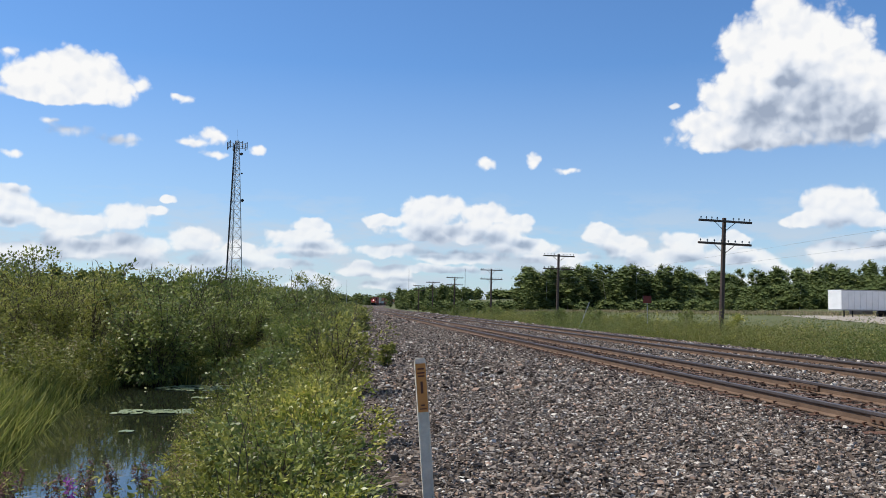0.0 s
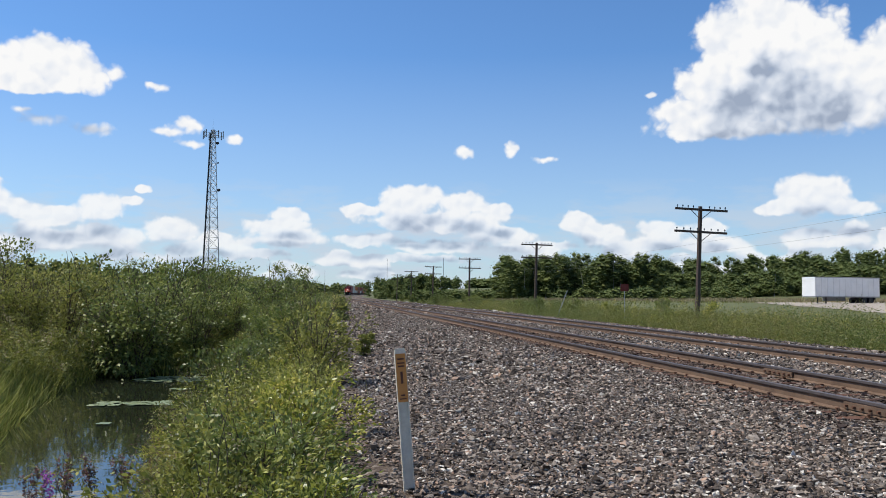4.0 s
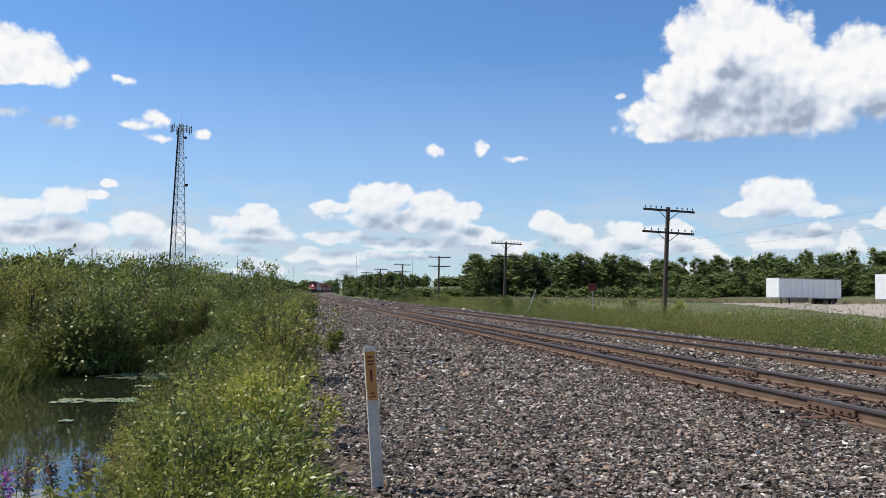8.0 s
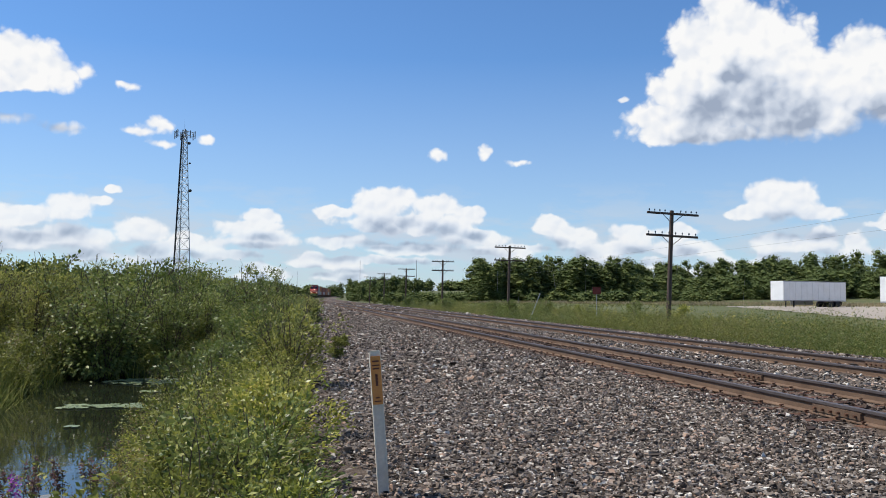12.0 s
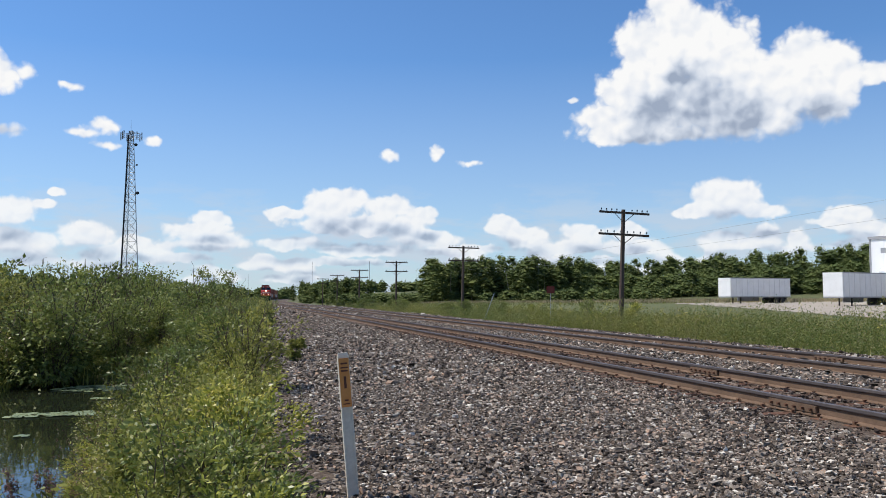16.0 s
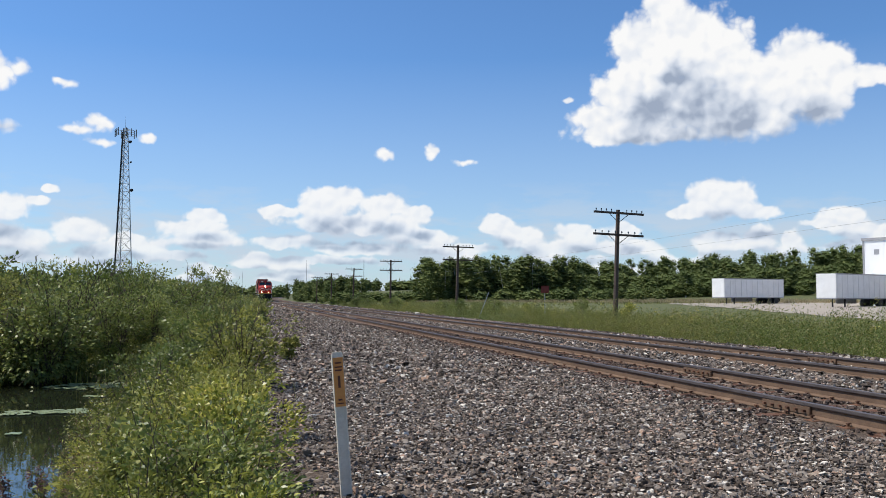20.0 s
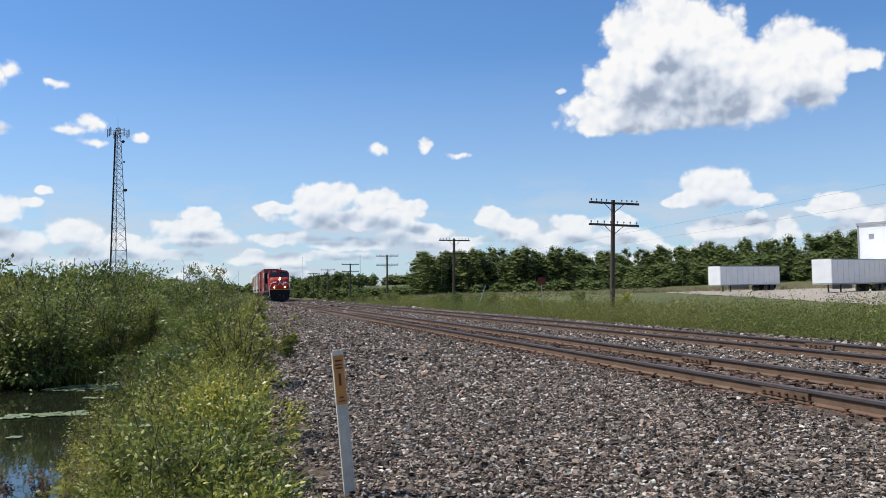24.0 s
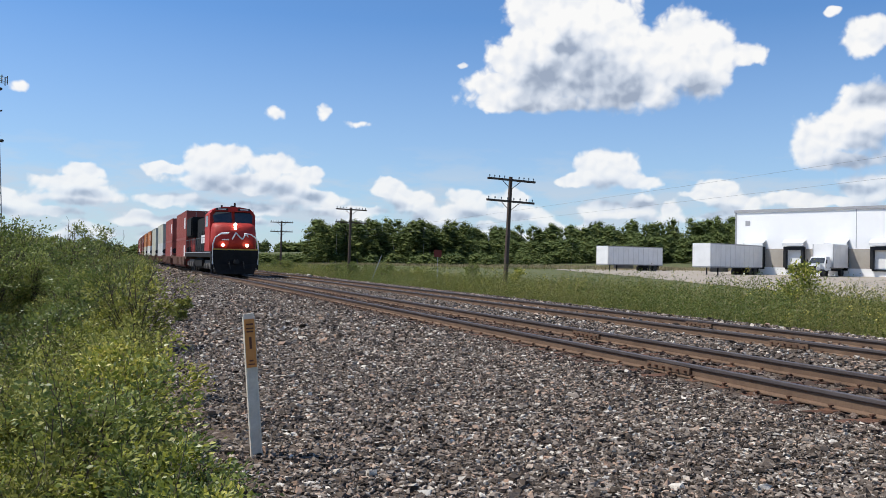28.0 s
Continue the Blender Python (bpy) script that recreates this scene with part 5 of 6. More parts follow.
# ---- lily pads and pond-side flowers ----
def lily_mesh(seed):
    g = random.Random(seed)
    bm = bmesh.new()
    c = bm.verts.new((0, 0, 0.012))
    ring = [bm.verts.new((math.cos(a) * r, math.sin(a) * r, 0.01 + g.uniform(0, 0.012))) for a, r in ((radians(14 + 332 * k / 15), g.uniform(0.92, 1.05)) for k in range(16))]
    for p, q in zip(ring, ring[1:]):
        bm.faces.new((c, p, q))
    low = bmesh.ops.extrude_face_region(bm, geom=bm.faces[:])
    bmesh.ops.translate(bm, verts=[v for v in low["geom"] if isinstance(v, bmesh.types.BMVert)], vec=(0, 0, 0.006))
    bmesh.ops.recalc_face_normals(bm, faces=bm.faces[:])
    me = bpy.data.meshes.new("lily_pad")
    bm.to_mesh(me)
    bm.free()
    me.materials.append(M["lily"])
    return me


lily_meshes = [lily_mesh(k) for k in range(4)]
gl = random.Random(3)
for cx, cy, rx, ry, count in ((-2.5, 17.75, 1.1, 0.35, 46), (-2.55, 22.6, 1.0, 0.75, 60), (-1.9, 20.3, 0.35, 0.15, 4), (-2.2, 14.9, 0.9, 0.6, 1)):
    for _ in range(count):
        a, r = gl.uniform(0, 6.283), math.sqrt(gl.random())
        size = gl.uniform(0.07, 0.16)
        ob = link_mesh("lily_pad", gl.choice(lily_meshes), None, None, "", pose(cx + rx * r * math.cos(a), cy + ry * r * math.sin(a), WATER + gl.uniform(0.001, 0.006), 0, 0, gl.uniform(0, 360)))
        ob.scale = (size, size, 1)
        tagged(ob, "pale green lily pad floating on the pond", "lily pad", "lily pads")


def loosestrife(x, y, height, seed, bloom):
    g = np.random.default_rng(seed)
    z = max(float(land(x, y)), WATER) - 0.05
    thing = tagged(empty("loosestrife", pose(x, y, z)), "purple loosestrife in flower at the water's edge" if bloom else "brown faded loosestrife at the water's edge", "flower", "loosestrife plants")
    for k in range(4):
        d = np.array([g.normal() * 0.14, g.normal() * 0.14, 1.0])
        h = height * g.uniform(0.75, 1.0)
        t = np.linspace(0, 1, 6)[:, None]
        line = d * h * t + np.array([g.normal() * 0.05, g.normal() * 0.05, 0]) * t * t
        link_mesh("stem", limb_mesh("stem", [(line, 0.006)], M["bark"]), None, thing)
        pl = line[g.integers(0, 5, 34)] + (line[1] - line[0]) * g.uniform(0, 1, (34, 1))
        v, f = leaf_arrays(pl, g.normal(size=(34, 3)) * np.array([1, 1, 0.4]), 0.075, g, 0.3)
        link_mesh("foliage", array_mesh("foliage", v, f, M["leaf"]), None, thing)
        u = g.uniform(0.68, 1.0, (90, 1))
        pl = d * h * u + g.normal(scale=0.014, size=(90, 3))
        v, f = leaf_arrays(pl, g.normal(size=(90, 3)), 0.024, g, 0.8)
        link_mesh("flower_spike", array_mesh("flower_spike", v, f, M["purple"] if bloom and k < 2 else M["dull"]), None, thing)


for k, (x, y, h, bloom) in enumerate(((-1.25, 7.6, 0.95, True), (-1.5, 7.9, 0.8, False), (-1.05, 8.3, 0.85, False), (-1.75, 7.4, 0.9, False), (-0.85, 7.1, 0.75, False), (-1.95, 8.2, 0.8, False), (-1.4, 8.6, 0.7, False), (-0.95, 9.0, 0.7, False))):
    loosestrife(x, y, h, 70 + k, bloom)

# sapling on the gravel
sap = shrub("sapling", shrub_meshes(95, 0.62, 0.3, 9, 8, 1500, 0.065, M["leaf"], 0.5, 0.1), "small bushy green sapling growing on the gravel", "sapling", "", pose(2.15, 20.0, -0.02))
sap2 = shrub("sapling", shrub_meshes(96, 0.6, 0.4, 9, 7, 700, 0.07, M["leaf"], 0.4, 0.1), "dull green sapling at the edge of the gravel", "sapling", "", pose(1.9, 30.0, -0.02))
grow([shrub_meshes(97, 1.9, 0.6, 10, 11, 2400, 0.1, M["leaf_bright"], 0.6, 0.1, 0.06)], [(23.7, 23.0, 1.3), (25.5, 18.5, 1.0), (20.5, 33, 0.7), (27, 52, 0.9), (24, 64, 0.8)], "young_poplar", "young green poplar standing in the weeds", "sapling", "young poplars")


# ---- the freight train ----
LENGTH_LOCO = 22.3
SPEED, FRONT_AT_END = 17.0, 55.0


def skin(bm, rings):
    """Rings of equal length joined into a closed hull."""
    vs = [[bm.verts.new(p) for p in ring] for ring in rings]
    n = len(vs[0])
    for a, b in zip(vs, vs[1:]):
        for k in range(n):
            bm.faces.new((a[k], a[(k + 1) % n], b[(k + 1) % n], b[k]))
    bm.faces.new(vs[0])
    bm.faces.new(vs[-1][::-1])
    bmesh.ops.recalc_face_normals(bm, faces=bm.faces[:])
    return bm


def bar_line(bm, pts, r, n=6):
    for a, b in zip(pts, pts[1:]):
        rod(bm, a, b, r, n=n)
    return bm


def locomotive():
    """Front at y = 0, body towards +y, z = 0 on the rails."""
    thing = tagged(empty("locomotive"), "red and black diesel freight locomotive with lit headlights", "locomotive")
    part("underframe", boxed(-1.52, 1.52, 0.7, 21.4, 1.2, 1.62, 0.03), M["black"], thing)
    part("fuel_tank", boxed(-1.35, 1.35, 8.4, 13.8, 0.35, 1.15, 0.15), M["black"], thing)
    pilot = part("pilot", skin(bmesh.new(), [[(-w, 0.35, z0), (w, 0.35, z0), (w, 0.75, z0), (-w, 0.75, z0)] for w, z0 in ((1.36, 0.75), (1.5, 1.2), (1.5, 1.72))]), M["black"], thing, "black pilot plate")
    part("plough", skin(bmesh.new(), [[(-1.22, 0.3, 0.12), (0, -0.05, 0.12), (1.22, 0.3, 0.12), (1.22, 0.6, 0.12), (-1.22, 0.6, 0.12)], [(-1.45, 0.35, 0.8), (0, 0.22, 0.8), (1.45, 0.35, 0.8), (1.45, 0.6, 0.8), (-1.45, 0.6, 0.8)]]), M["black"], pilot)
    part("coupler", boxed(-0.16, 0.16, -0.35, 0.4, 0.8, 1.08, 0.05), M["dark"], pilot)
    for s in (-0.42, 0.5):
        part("air_hose", bar_line(bmesh.new(), [(s, 0.32, 0.95), (s, 0.1, 0.8), (s + 0.05, 0.05, 0.45)], 0.035), M["dark"], pilot)
    for s in (-1, 1):
        steps = part("step_well", boxed(s * 1.5 - 0.06, s * 1.5 + 0.06, 0.55, 1.3, 0.4, 1.6), M["black"], thing)
        for z in (0.45, 0.8, 1.15):
            part("step", boxed(s * 1.35 - 0.18, s * 1.35 + 0.18, 0.6, 1.2, z, z + 0.04), M["white"], steps)
    # nose and cab: rounded shoulders and a raked face
    def nose_ring(back, w, z):
        half = [(1.0, 2.7), (1.0, 1.3 + back), (0.95, 1.04 + back), (0.8, 0.86 + back), (0.55, 0.77 + back), (0.25, 0.74 + back)]
        return [(-w * x, y, z) for x, y in half] + [(w * x, y, z) for x, y in half[::-1]]

    nose_ob = part("nose", skin(bmesh.new(), [nose_ring(b, w, z) for b, w, z in ((0, 1.5, 1.62), (0.01, 1.5, 2.5), (0.05, 1.49, 2.9), (0.16, 1.46, 3.25), (0.34, 1.4, 3.46), (0.62, 1.3, 3.57), (0.95, 1.2, 3.6))]), M["red"], thing, smooth=True)
    ring = lambda y, lift: [(-1.55, y, 1.62), (1.55, y, 1.62), (1.55, y, 4.2 + lift), (1.2, y, 4.6 + lift), (0.5, y, 4.72 + lift), (-0.5, y, 4.72 + lift), (-1.2, y, 4.6 + lift), (-1.55, y, 4.2 + lift)]
    front = [(x, y + (0.0 if z < 3.4 else 0.28), z) for x, y, z in ring(1.85, 0)]
    bm = skin(bmesh.new(), [front, ring(2.6, 0.02), ring(5.1, 0.02)])
    bmesh.ops.bevel(bm, geom=bm.edges[:], offset=0.035, segments=2, affect="EDGES")
    cab = part("cab", bm, M["red"], thing)
    for s in (-1, 1):
        part("windscreen", skin(bmesh.new(), [[(s * 0.1, y0, 3.62), (s * 1.28, y0, 3.6), (s * 1.36, y1, 4.1), (s * 1.15, y1, 4.33), (s * 0.1, y1, 4.36)] for y0, y1 in ((1.8, 2.02), (1.98, 2.2))]), M["pane"], cab)
        part("number_board", boxed(s * 0.75 - 0.4, s * 0.75 + 0.4, 1.98, 2.16, 4.45, 4.62, 0.02), M["dark"], cab)
        part("number_bar", boxed(s * 0.75 - 0.28, s * 0.75 + 0.28, 1.965, 1.98, 4.5, 4.57), M["white"], cab)
        part("side_window", boxed(s * 1.55 - 0.02, s * 1.55 + 0.02, 3.0, 4.5, 3.35, 4.1, 0.01), M["pane"], cab)
        part("ditch_light", rod(bmesh.new(), (s * 0.8, 0.6, 2.05), (s * 0.8, 0.76, 2.05), 0.1, n=14), M["lamp"], nose_ob)
        part("headlight", rod(bmesh.new(), (0.02, 0.82, 3.34 + 0.12 * s), (0.02, 1.05, 3.34 + 0.11 * s), 0.1, n=14), M["lamp"], nose_ob)
        # bent white grab rails at the corners of the platform
        part("grab_rail", bar_line(bmesh.new(), [(s * 1.5, 0.42, 0.75), (s * 1.5, 0.42, 2.1), (s * 1.35, 0.42, 2.55), (s * 1.0, 0.42, 2.8), (s * 0.55, 0.42, 2.82)], 0.042), M["white"], thing)
    part("walk_edge", boxed(-1.5, 1.5, 0.36, 0.42, 1.72, 1.8), M["yellow_paint"], nose_ob, "yellow platform edge")
    # railway emblem on the nose, as plain white strokes
    for pts in ([(-0.95, 2.72), (-0.4, 2.76)], [(-0.85, 2.3), (-0.4, 2.3)], [(-0.2, 2.32), (0.05, 2.78), (0.3, 2.5), (0.5, 2.34), (0.72, 2.74), (0.9, 2.5)]):
        part("emblem_stroke", bar_line(bmesh.new(), [(x, 0.735 + 0.1 * (abs(x) / 1.05) ** 2, z + 0.12) for x, z in pts], 0.046), M["white"], nose_ob)
    part("visor", boxed(-1.42, 1.42, 1.88, 2.3, 4.385, 4.44, 0.015), M["red"], cab)
    part("roof_light", boxed(-0.12, 0.12, 2.3, 2.6, 4.7, 4.82, 0.03), M["dark"], cab)
    part("nose_door", boxed(0.86, 0.9, 1.0, 1.04, 1.7, 2.9), M["red"], nose_ob)
    hood = part("hood", boxed(-0.92, 0.92, 5.1, 18.2, 1.62, 4.4, 0.08), M["black"], thing)
    part("radiator", boxed(-1.45, 1.45, 16.8, 21.0, 2.9, 4.62, 0.12), M["black"], hood)
    part("exhaust", boxed(-0.35, 0.35, 9.8, 11.0, 4.4, 4.68, 0.05), M["dark"], hood)
    part("dynamic_brake", boxed(-1.25, 1.25, 5.3, 8.2, 3.5, 4.6, 0.08), M["black"], hood)
    part("rear_panel", boxed(-1.0, 1.0, 18.2, 21.2, 1.62, 2.9, 0.05), M["red"], hood)
    for k in range(9):
        part("hood_door", boxed(-0.96, -0.92, 5.6 + 1.35 * k, 6.7 + 1.35 * k, 1.9, 3.3, 0.008), M["black"], hood)
    part("side_stripe", boxed(-1.535, -1.52, 0.8, 21.3, 1.52, 1.58), M["grey"], thing)
    part("hood_mark", boxed(-0.975, -0.96, 7.6, 13.0, 2.3, 2.95), M["white"], hood, "white side marking")
    for k in range(12):
        y = 5.6 + 1.35 * k
        part("stanchion", rod(bmesh.new(), (-1.48, y, 1.62), (-1.48, y, 2.65), 0.02, n=6), M["dark_grey"], thing)
    part("handrail", rod(bmesh.new(), (-1.48, 5.2, 2.65), (-1.48, 21.0, 2.65), 0.02, n=6), M["dark_grey"], thing)
    for y0 in (3.0, 15.6):
        t = part("truck", boxed(-1.25, 1.25, y0, y0 + 4.4, 0.55, 1.0, 0.05), M["truck"], thing)
        for k in range(3):
            y = y0 + 0.4 + 1.8 * k
            part("wheel", rod(bmesh.new(), (-0.82, y, 0.53), (0.82, y, 0.53), 0.53, n=22), M["dark"], t)
            for s in (-1, 1):
                part("axle_box", boxed(s * 1.22 - 0.12, s * 1.22 + 0.12, y - 0.22, y + 0.22, 0.36, 0.78, 0.04), M["truck"], t)
    for x, y, h in ((0.3, 3.4, 0.35), (-0.5, 4.2, 0.2)):
        part("horn", rod(bmesh.new(), (x, y, 4.74), (x, y, 4.74 + h), 0.07, n=8), M["dark"], cab)
    return thing


box_truck(trailer_pose(14.6, 0.6, 4.4), 4.4)
loco = locomotive()
loco.scale = (0.96, 1.0, 0.965)
wagons = []
CONTAINER_PAINTS = {}
PAINTS = {"red": (0.36, 0.085, 0.065), "maroon": (0.2, 0.045, 0.038), "orange": (0.55, 0.19, 0.06), "cream": (0.58, 0.56, 0.46), "green": (0.2, 0.3, 0.22), "brown": (0.24, 0.1, 0.06), "pink_white": (0.55, 0.42, 0.38), "blue": (0.07, 0.13, 0.24), "white": (0.68, 0.67, 0.63)}


def paint(name):
    if name not in CONTAINER_PAINTS:
        c = PAINTS[name]
        CONTAINER_PAINTS[name] = surface("container_" + name, [(0.3, tuple(0.7 * v for v in c)), (0.7, c)], 0.7, 14, 0.55, 0.15, 0.005)
    return CONTAINER_PAINTS[name]


def ribbed_wall(x, y0, y1, z0, z1, side):
    """Corrugated long wall of a container."""
    bm = bmesh.new()
    n = int((y1 - y0) / 0.42)
    low, high = [], []
    for k in range(n * 4 + 1):
        y = y0 + (y1 - y0) * k / (n * 4)
        xx = x + side * (0.0 if k % 4 in (0, 1) else -0.035)
        low.append(bm.verts.new((xx, y, z0)))
        high.append(bm.verts.new((xx, y, z1)))
    for k in range(n * 4):
        bm.faces.new((low[k], low[k + 1], high[k + 1], high[k]))
    return bm


def container(colour, parent, z):
    """Box with corner posts, corrugated sides and two end doors; 12.2 m long."""
    y0, y1, h = 2.9, 15.1, 2.52
    body = part("container", boxed(-1.17, 1.17, y0 + 0.06, y1 - 0.06, z + 0.02, z + h - 0.01), paint(colour), parent, f"{colour.replace('_', ' and ')} steel container")
    for s in (-1, 1):
        part("side_wall", ribbed_wall(s * 1.205, y0 + 0.12, y1 - 0.12, z + 0.14, z + h - 0.1, s), paint(colour), body)
        for y in (y0, y1 - 0.14):
            part("corner_post", boxed(s * 1.14 - 0.08, s * 1.14 + 0.08, y, y + 0.14, z, z + h), paint(colour), body)
        for zz in (z, z + h - 0.1):
            part("long_rail", boxed(s * 1.19 - 0.03, s * 1.19 + 0.03, y0, y1, zz, zz + 0.1), paint(colour), body)
        part("end_door", boxed(s * 0.56 - 0.53, s * 0.56 + 0.53, y0 + 0.02, y0 + 0.06, z + 0.12, z + h - 0.12), paint(colour), body)
        part("lock_rod", rod(bmesh.new(), (s * 0.4, y0, z + 0.12), (s * 0.4, y0, z + h - 0.12), 0.025, n=6), M["grey"], body)
    if colour in ("red", "maroon", "orange", "brown"):
        part("side_mark", boxed(-1.225, -1.21, y0 + 1.2, y0 + 2.4, z + 0.9, z + 1.9), M["white"], body, "white marking panel")
    return body


def well_wagon(lower, upper):
    thing = tagged(empty("well_wagon"), f"well wagon carrying {upper} over {lower.replace('_', ' and ')} double-stacked containers", "freight wagon", "well wagons")
    for s in (-1, 1):
        sill = part("side_sill", boxed(s * 1.38 - 0.09, s * 1.38 + 0.09, 1.9, 16.2, 0.38, 1.15, 0.02), M["wagon"], thing)
        for k in range(9):
            part("sill_rib", boxed(s * 1.49 - 0.03, s * 1.49 + 0.03, 2.6 + 1.6 * k, 2.7 + 1.6 * k, 0.4, 1.12), M["wagon"], sill)
    part("well_floor", boxed(-1.28, 1.28, 2.2, 15.9, 0.2, 0.27), M["wagon"], thing)
    for y in (0.3, 16.2):
        part("end_platform", boxed(-1.4, 1.4, y, y + 1.6, 0.95, 1.3, 0.03), M["wagon"], thing)
        t = part("truck", boxed(-1.15, 1.15, y - 0.2, y + 1.8, 0.4, 0.8, 0.05), M["truck"], thing)
        for k in range(2):
            part("wheel", rod(bmesh.new(), (-0.8, y + 0.05 + 1.5 * k, 0.45), (0.8, y + 0.05 + 1.5 * k, 0.45), 0.45, n=18), M["dark"], t)
    part("hand_brake", rod(bmesh.new(), (-1.1, 0.35, 1.75), (-1.1, 0.45, 1.75), 0.28, n=14), M["dark"], thing)
    container(lower, thing, 0.28)
    container(upper, thing, 0.28 + 2.53)
    return thing


STACKS = [("red", "red"), ("red", "red"), ("white", "cream"), ("cream", "cream"), ("white", "orange"), ("cream", "orange"), ("brown", "maroon"), ("red", "brown"), ("white", "red"), ("maroon", "maroon"), ("orange", "brown"), ("brown", "red"), ("cream", "orange"), ("maroon", "brown")]
for lower, upper in STACKS:
    wagons.append(well_wagon(lower, upper))
WAGON_PITCH = 18.0


def motions():
    def place(y):
        x = TRACK_1 + float(bend(y))
        turn = -math.degrees(math.atan(max(y + 9 - BEND_FROM, 0) / BEND_RADIUS))
        return pose(x, y, HEAD, 0, 0, turn)

    times = [k * 2.0 for k in range(15)]
    for n, ob in enumerate([loco] + wagons):
        behind = 0 if n == 0 else LENGTH_LOCO - 1.6 + (n - 1) * WAGON_PITCH
        walk(ob, [(t, place(FRONT_AT_END + SPEED * (28.0 - t) + behind)) for t in times])


# ---- ties, fastenings and stones ----
def build_ties(thing, drop, seed):
    g = random.Random(seed)
    me = bpy.data.meshes.new("tie")
    bm = boxed(-1.3, 1.3, -0.11, 0.11, -0.16, 0.0, 0.012)
    bm.to_mesh(me)
    bm.free()
    me.materials.append(M["tie"])
    top = HEAD - 0.178 - drop
    y = 3.0
    while y < 60:
        link_mesh("tie", me, None, thing, "", pose(g.uniform(-0.04, 0.04), y + g.uniform(-0.03, 0.03), top + g.uniform(-0.008, 0.004), 0, 0, g.uniform(-1, 1)))
        y += 0.53
    bm = bmesh.new()
    v, f = [], []
    for k, yy in enumerate(np.arange(60, 300, 0.56)):
        x = float(bend(yy))
        b = len(v)
        v += [(x + sx * 1.3, yy + sy * 0.11, top + sz) for sx in (-1, 1) for sy in (-1, 1) for sz in (-0.16, 0)]
        f += [(b + 1, b + 5, b + 7, b + 3), (b, b + 1, b + 3, b + 2), (b + 4, b + 6, b + 7, b + 5), (b, b + 4, b + 5, b + 1), (b + 2, b + 3, b + 7, b + 6)]
    bm.free()
    link_mesh("far_ties", array_mesh("far_ties", np.array(v), np.array(f), M["tie"]), None, thing)["kind"] = "stuff"


build_ties(track_1, 0.0, 1)
build_ties(track_2, 0.02, 2)


def stones(name, n, xs, ys, small, large, label, seed, beta=1.0, material="stone"):
    g = np.random.default_rng(seed)
    unit = np.array([(0.5, 0, 0), (-0.5, 0, 0), (0, 0.5, 0), (0, -0.5, 0), (0, 0, 0.5), (0, 0, -0.5)])
    corner = np.array([(0.34, 0.34, 0.3), (-0.36, 0.3, 0.28), (-0.3, -0.38, 0.3), (0.38, -0.3, 0.3), (0.36, 0.36, -0.3), (-0.36, 0.34, -0.3), (-0.34, -0.36, -0.3), (0.36, -0.34, -0.3)])
    tri_o = np.array([(0, 2, 4), (2, 1, 4), (1, 3, 4), (3, 0, 4), (2, 0, 5), (1, 2, 5), (3, 1, 5), (0, 3, 5)])
    tri_c = np.array([(0, 1, 2), (0, 2, 3), (0, 4, 5), (0, 5, 1), (1, 5, 6), (1, 6, 2), (2, 6, 7), (2, 7, 3), (3, 7, 4), (3, 4, 0)])
    s = g.uniform(xs[0], xs[1], n)
    y = ys[0] + (ys[1] - ys[0]) * g.uniform(0, 1, n) ** beta
    ok = np.ones(n, bool)
    for c in (TRACK_1, TRACK_2):
        ok &= ~(np.abs(np.abs(s - c) - 0.7535) < 0.1)
        ok &= ~((np.abs(s - c) < 1.32) & (((y - 3.0) % 0.53 < 0.13) | ((y - 3.0) % 0.53 > 0.40)) & (g.uniform(size=n) < 0.85))
    # fewer stones where brown fines show, near the bank and in patches
    bare = np.sin(1.9 * s + 1.3 * np.sin(0.8 * y)) * np.sin(1.25 * y - 0.7 * s) + 0.6 * np.sin(4.3 * s - 2.1 * y) * np.sin(3.1 * y + s)
    ok &= g.uniform(size=n) > np.where(s < 7.0, 0.5 * np.clip(bare - 0.15, 0, 1) + 0.55 * np.clip((2.3 - s) / 1.0, 0, 1), 0)
    s, y = s[ok], y[ok]
    vs, fs, base = [], [], 0
    half = len(s) // 2
    for pts, tri, sel in ((unit, tri_o, slice(0, half)), (corner, tri_c, slice(half, None))):
        ss, yy = s[sel], y[sel]
        n = len(ss)
        size = g.uniform(small, large, n) * (1 + 0.9 * g.uniform(size=n) ** 7)
        shape = pts[None] + g.normal(scale=0.13, size=(n, len(pts), 3))
        shape = shape * np.stack([g.uniform(0.9, 1.6, n), g.uniform(0.65, 1.1, n), g.uniform(0.4, 0.85, n)], 1)[:, None] * size[:, None, None]
        a, tilt = g.uniform(0, 6.283, n), g.normal(scale=0.75, size=n)
        x0, y0, z0 = shape[..., 0], shape[..., 1], shape[..., 2]
        ct, st, ca, sa = np.cos(tilt)[:, None], np.sin(tilt)[:, None], np.cos(a)[:, None], np.sin(a)[:, None]
        y1, z1 = y0 * ct - z0 * st, y0 * st + z0 * ct
        z = ballast_height(ss) + size * g.uniform(-0.05, 0.3, n)
        v = np.stack([x0 * ca - y1 * sa + (ss + bend(yy))[:, None], x0 * sa + y1 * ca + yy[:, None], z1 + z[:, None]], -1)
        vs.append(v.reshape(-1, 3))
        fs.append((tri[None] + (np.arange(n) * len(pts))[:, None, None]).reshape(-1, 3) + base)
        base += n * len(pts)
    me = array_mesh(name, np.concatenate(vs), np.concatenate(fs), M[material])
    me.shade_flat()
    tagged(link_mesh(name, me), label, "gravel", kind="stuff")


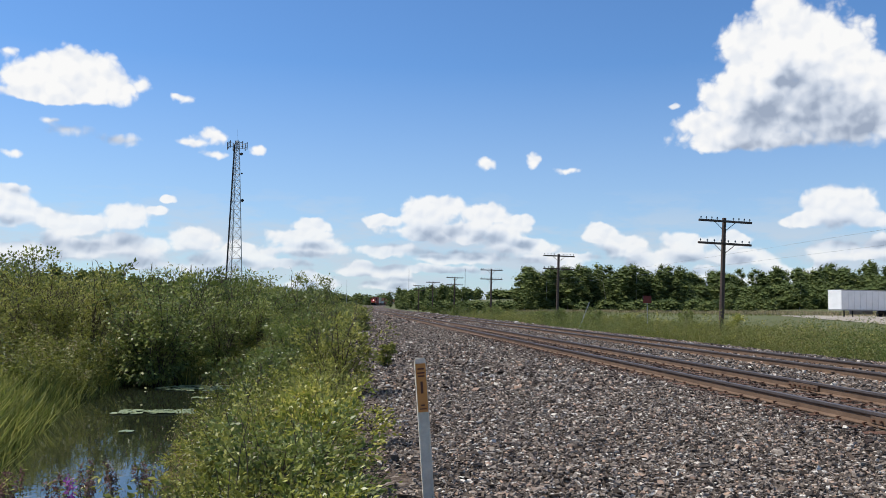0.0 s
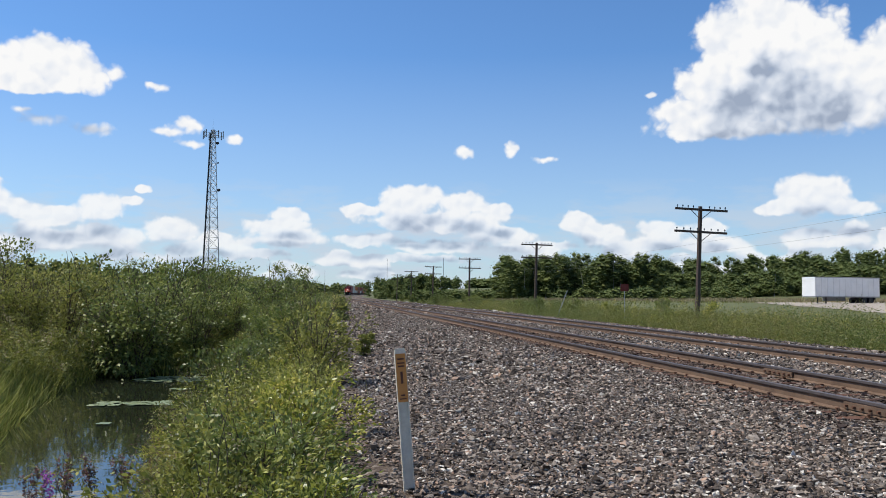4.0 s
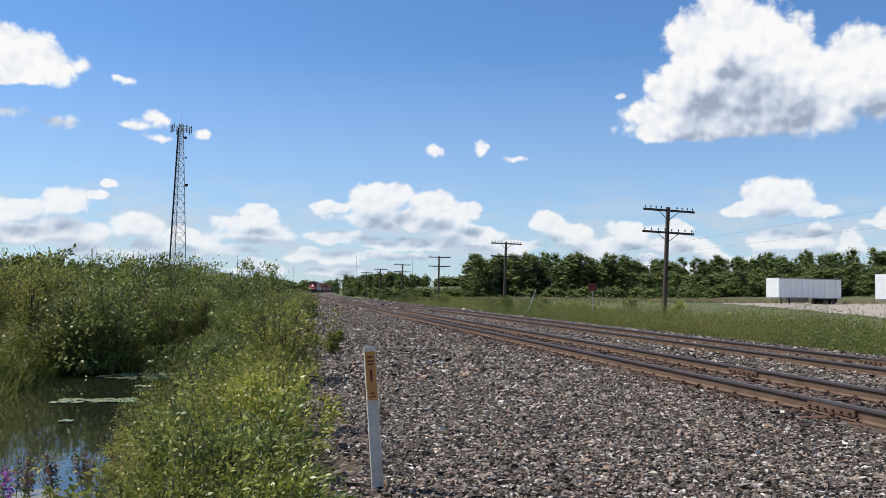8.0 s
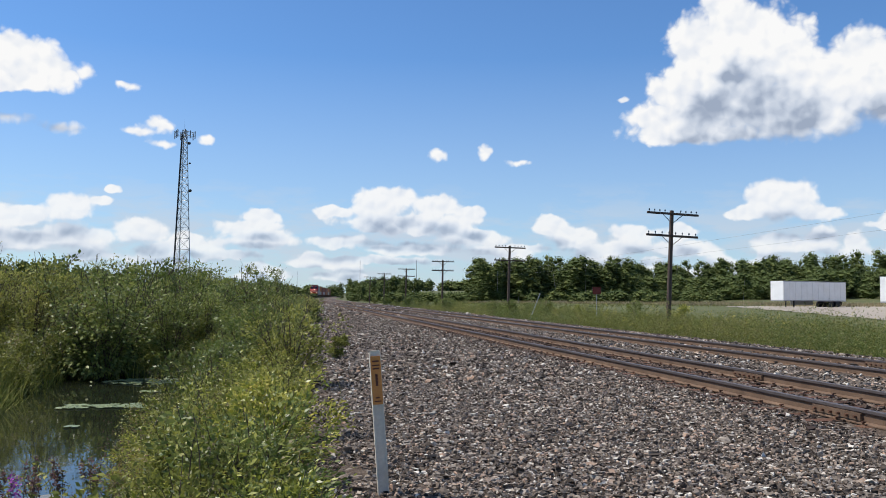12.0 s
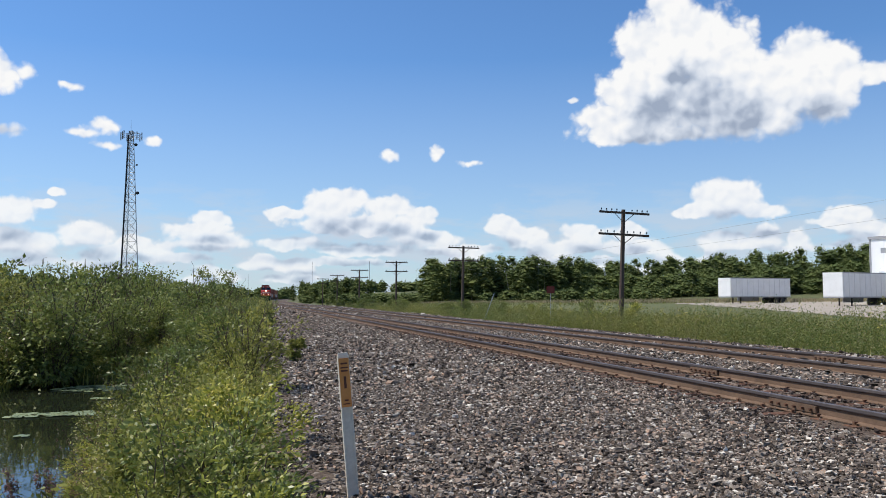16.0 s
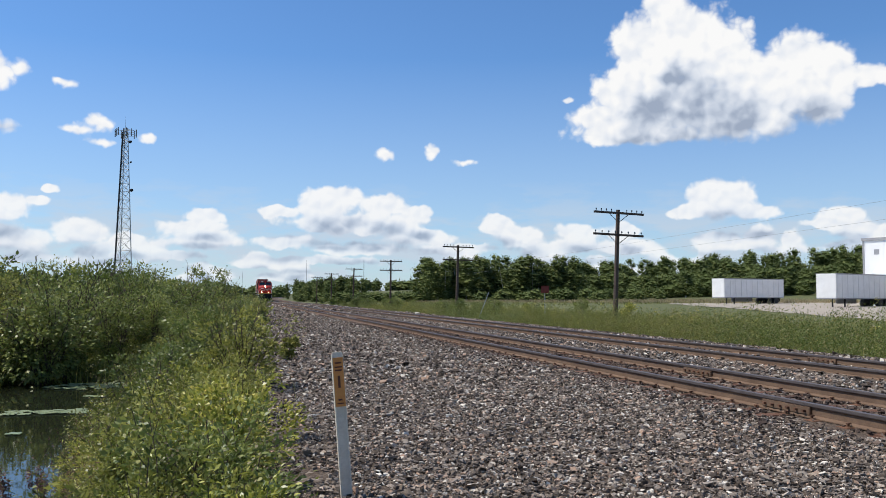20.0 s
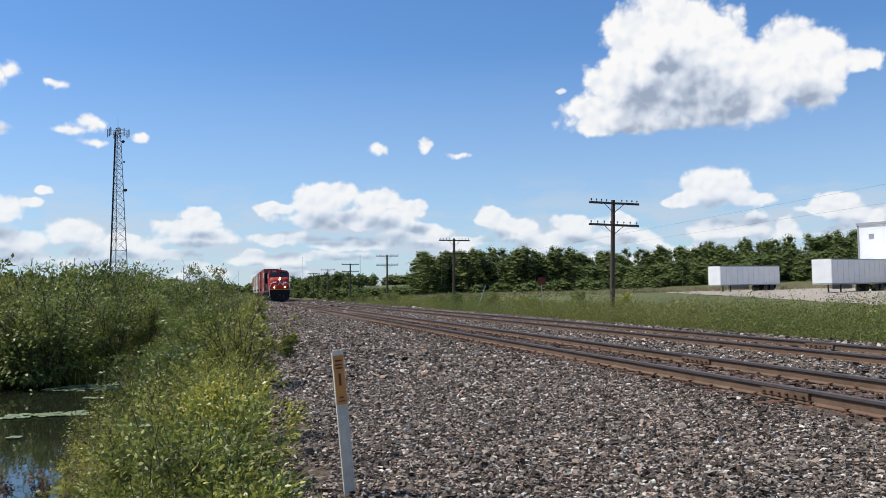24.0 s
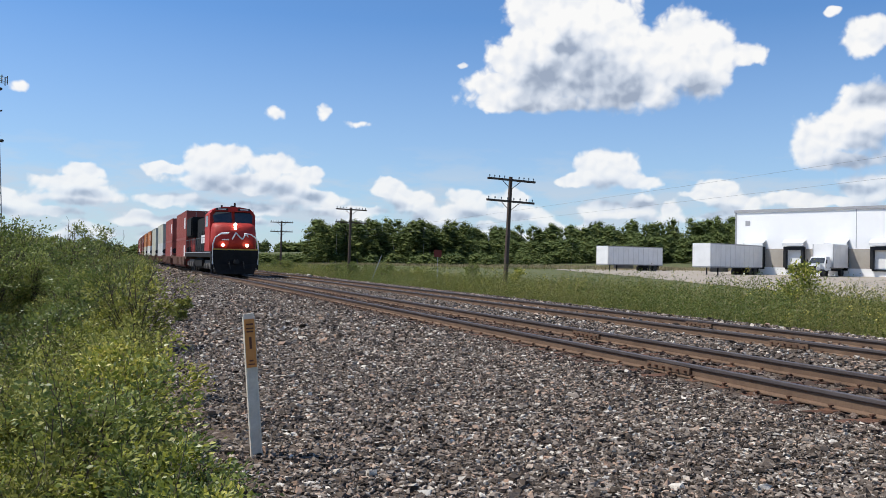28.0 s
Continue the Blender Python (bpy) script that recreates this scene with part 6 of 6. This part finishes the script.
stones("shoulder_gravel", 62000, (1.15, 7.05), (3.4, 14), 0.018, 0.043, "loose grey-brown crushed stone beside the near track", 41, 1.3)
stones("shoulder_gravel", 24000, (1.15, 7.05), (14, 60), 0.03, 0.07, "loose grey-brown crushed stone beside the near track", 43, 1.6)
stones("far_gravel", 5600, (1.3, 16.8), (58, 150), 0.08, 0.16, "loose grey-brown crushed stone along the tracks", 45, 1.2)
stones("track_gravel", 9000, (7.45, 8.95), (4.0, 50), 0.025, 0.06, "rust-dusted crushed stone between the near rails", 46, 1.5, "rust_stone")
stones("track_gravel", 29000, (8.95, 17.2), (5.0, 62), 0.03, 0.07, "grey crushed stone between and around the rails", 42, 1.6)
stones("rail_side_gravel", 4200, (6.45, 7.38), (4.0, 40), 0.022, 0.05, "rust-stained stone along the near rail", 47, 1.5, "rust_stone")
stones("rear_gravel", 5000, (0.4, 15), (-10, 3.6), 0.04, 0.075, "loose grey-brown crushed stone beside the tracks", 44, 1.0)


# tie plates and spikes under the near rails
def fastenings(thing, drop, last, seed):
    g = random.Random(seed)
    top = HEAD - 0.178 - drop
    plate = bpy.data.meshes.new("tie_plate")
    bm = boxed(-0.18, 0.18, -0.09, 0.09, 0.0, 0.018, 0.004)
    bm.to_mesh(plate)
    bm.free()
    plate.materials.append(M["rust"])
    spike = bpy.data.meshes.new("spike")
    bm = boxed(-0.012, 0.012, -0.01, 0.01, 0.0, 0.03)
    box(bm, -0.028, 0.018, -0.018, 0.018, 0.022, 0.036)
    bm.to_mesh(spike)
    bm.free()
    spike.materials.append(M["rust"])
    y = 3.0
    while y < last:
        for side in (-0.7535, 0.7535):
            link_mesh("tie_plate", plate, None, thing, "", pose(side, y, top - 0.012))
            for s in (-1, 1):
                ob = link_mesh("spike", spike, None, thing, "", pose(side + s * 0.1, y + g.uniform(-0.05, 0.05), top + 0.002 + g.uniform(0, 0.02), 0, 0, 0 if s > 0 else 180))
        y += 0.53


fastenings(track_1, 0.0, 34.0, 3)
fastenings(track_2, 0.02, 40.0, 4)


# splice bars where the rails join
for thing, x, y, drop in ((track_1, 0.7535, 13.4, 0.0), (track_1, -0.7535, 8.9, 0.0), (track_2, -0.7535, 11.2, 0.02), (track_2, 0.7535, 15.5, 0.02)):
    for s in (-1, 1):
        bar = part("splice_bar", boxed(x + s * 0.03 - 0.018, x + s * 0.03 + 0.018, y - 0.45, y + 0.45, HEAD - drop - 0.14, HEAD - drop - 0.05, 0.006), M["rail"], thing)
        for k in range(6):
            yy = y - 0.375 + 0.15 * k
            part("bolt", rod(bmesh.new(), (x + s * 0.04, yy, HEAD - drop - 0.095), (x + s * 0.085, yy, HEAD - drop - 0.095), 0.018, n=6), M["rust"], bar)

motions()
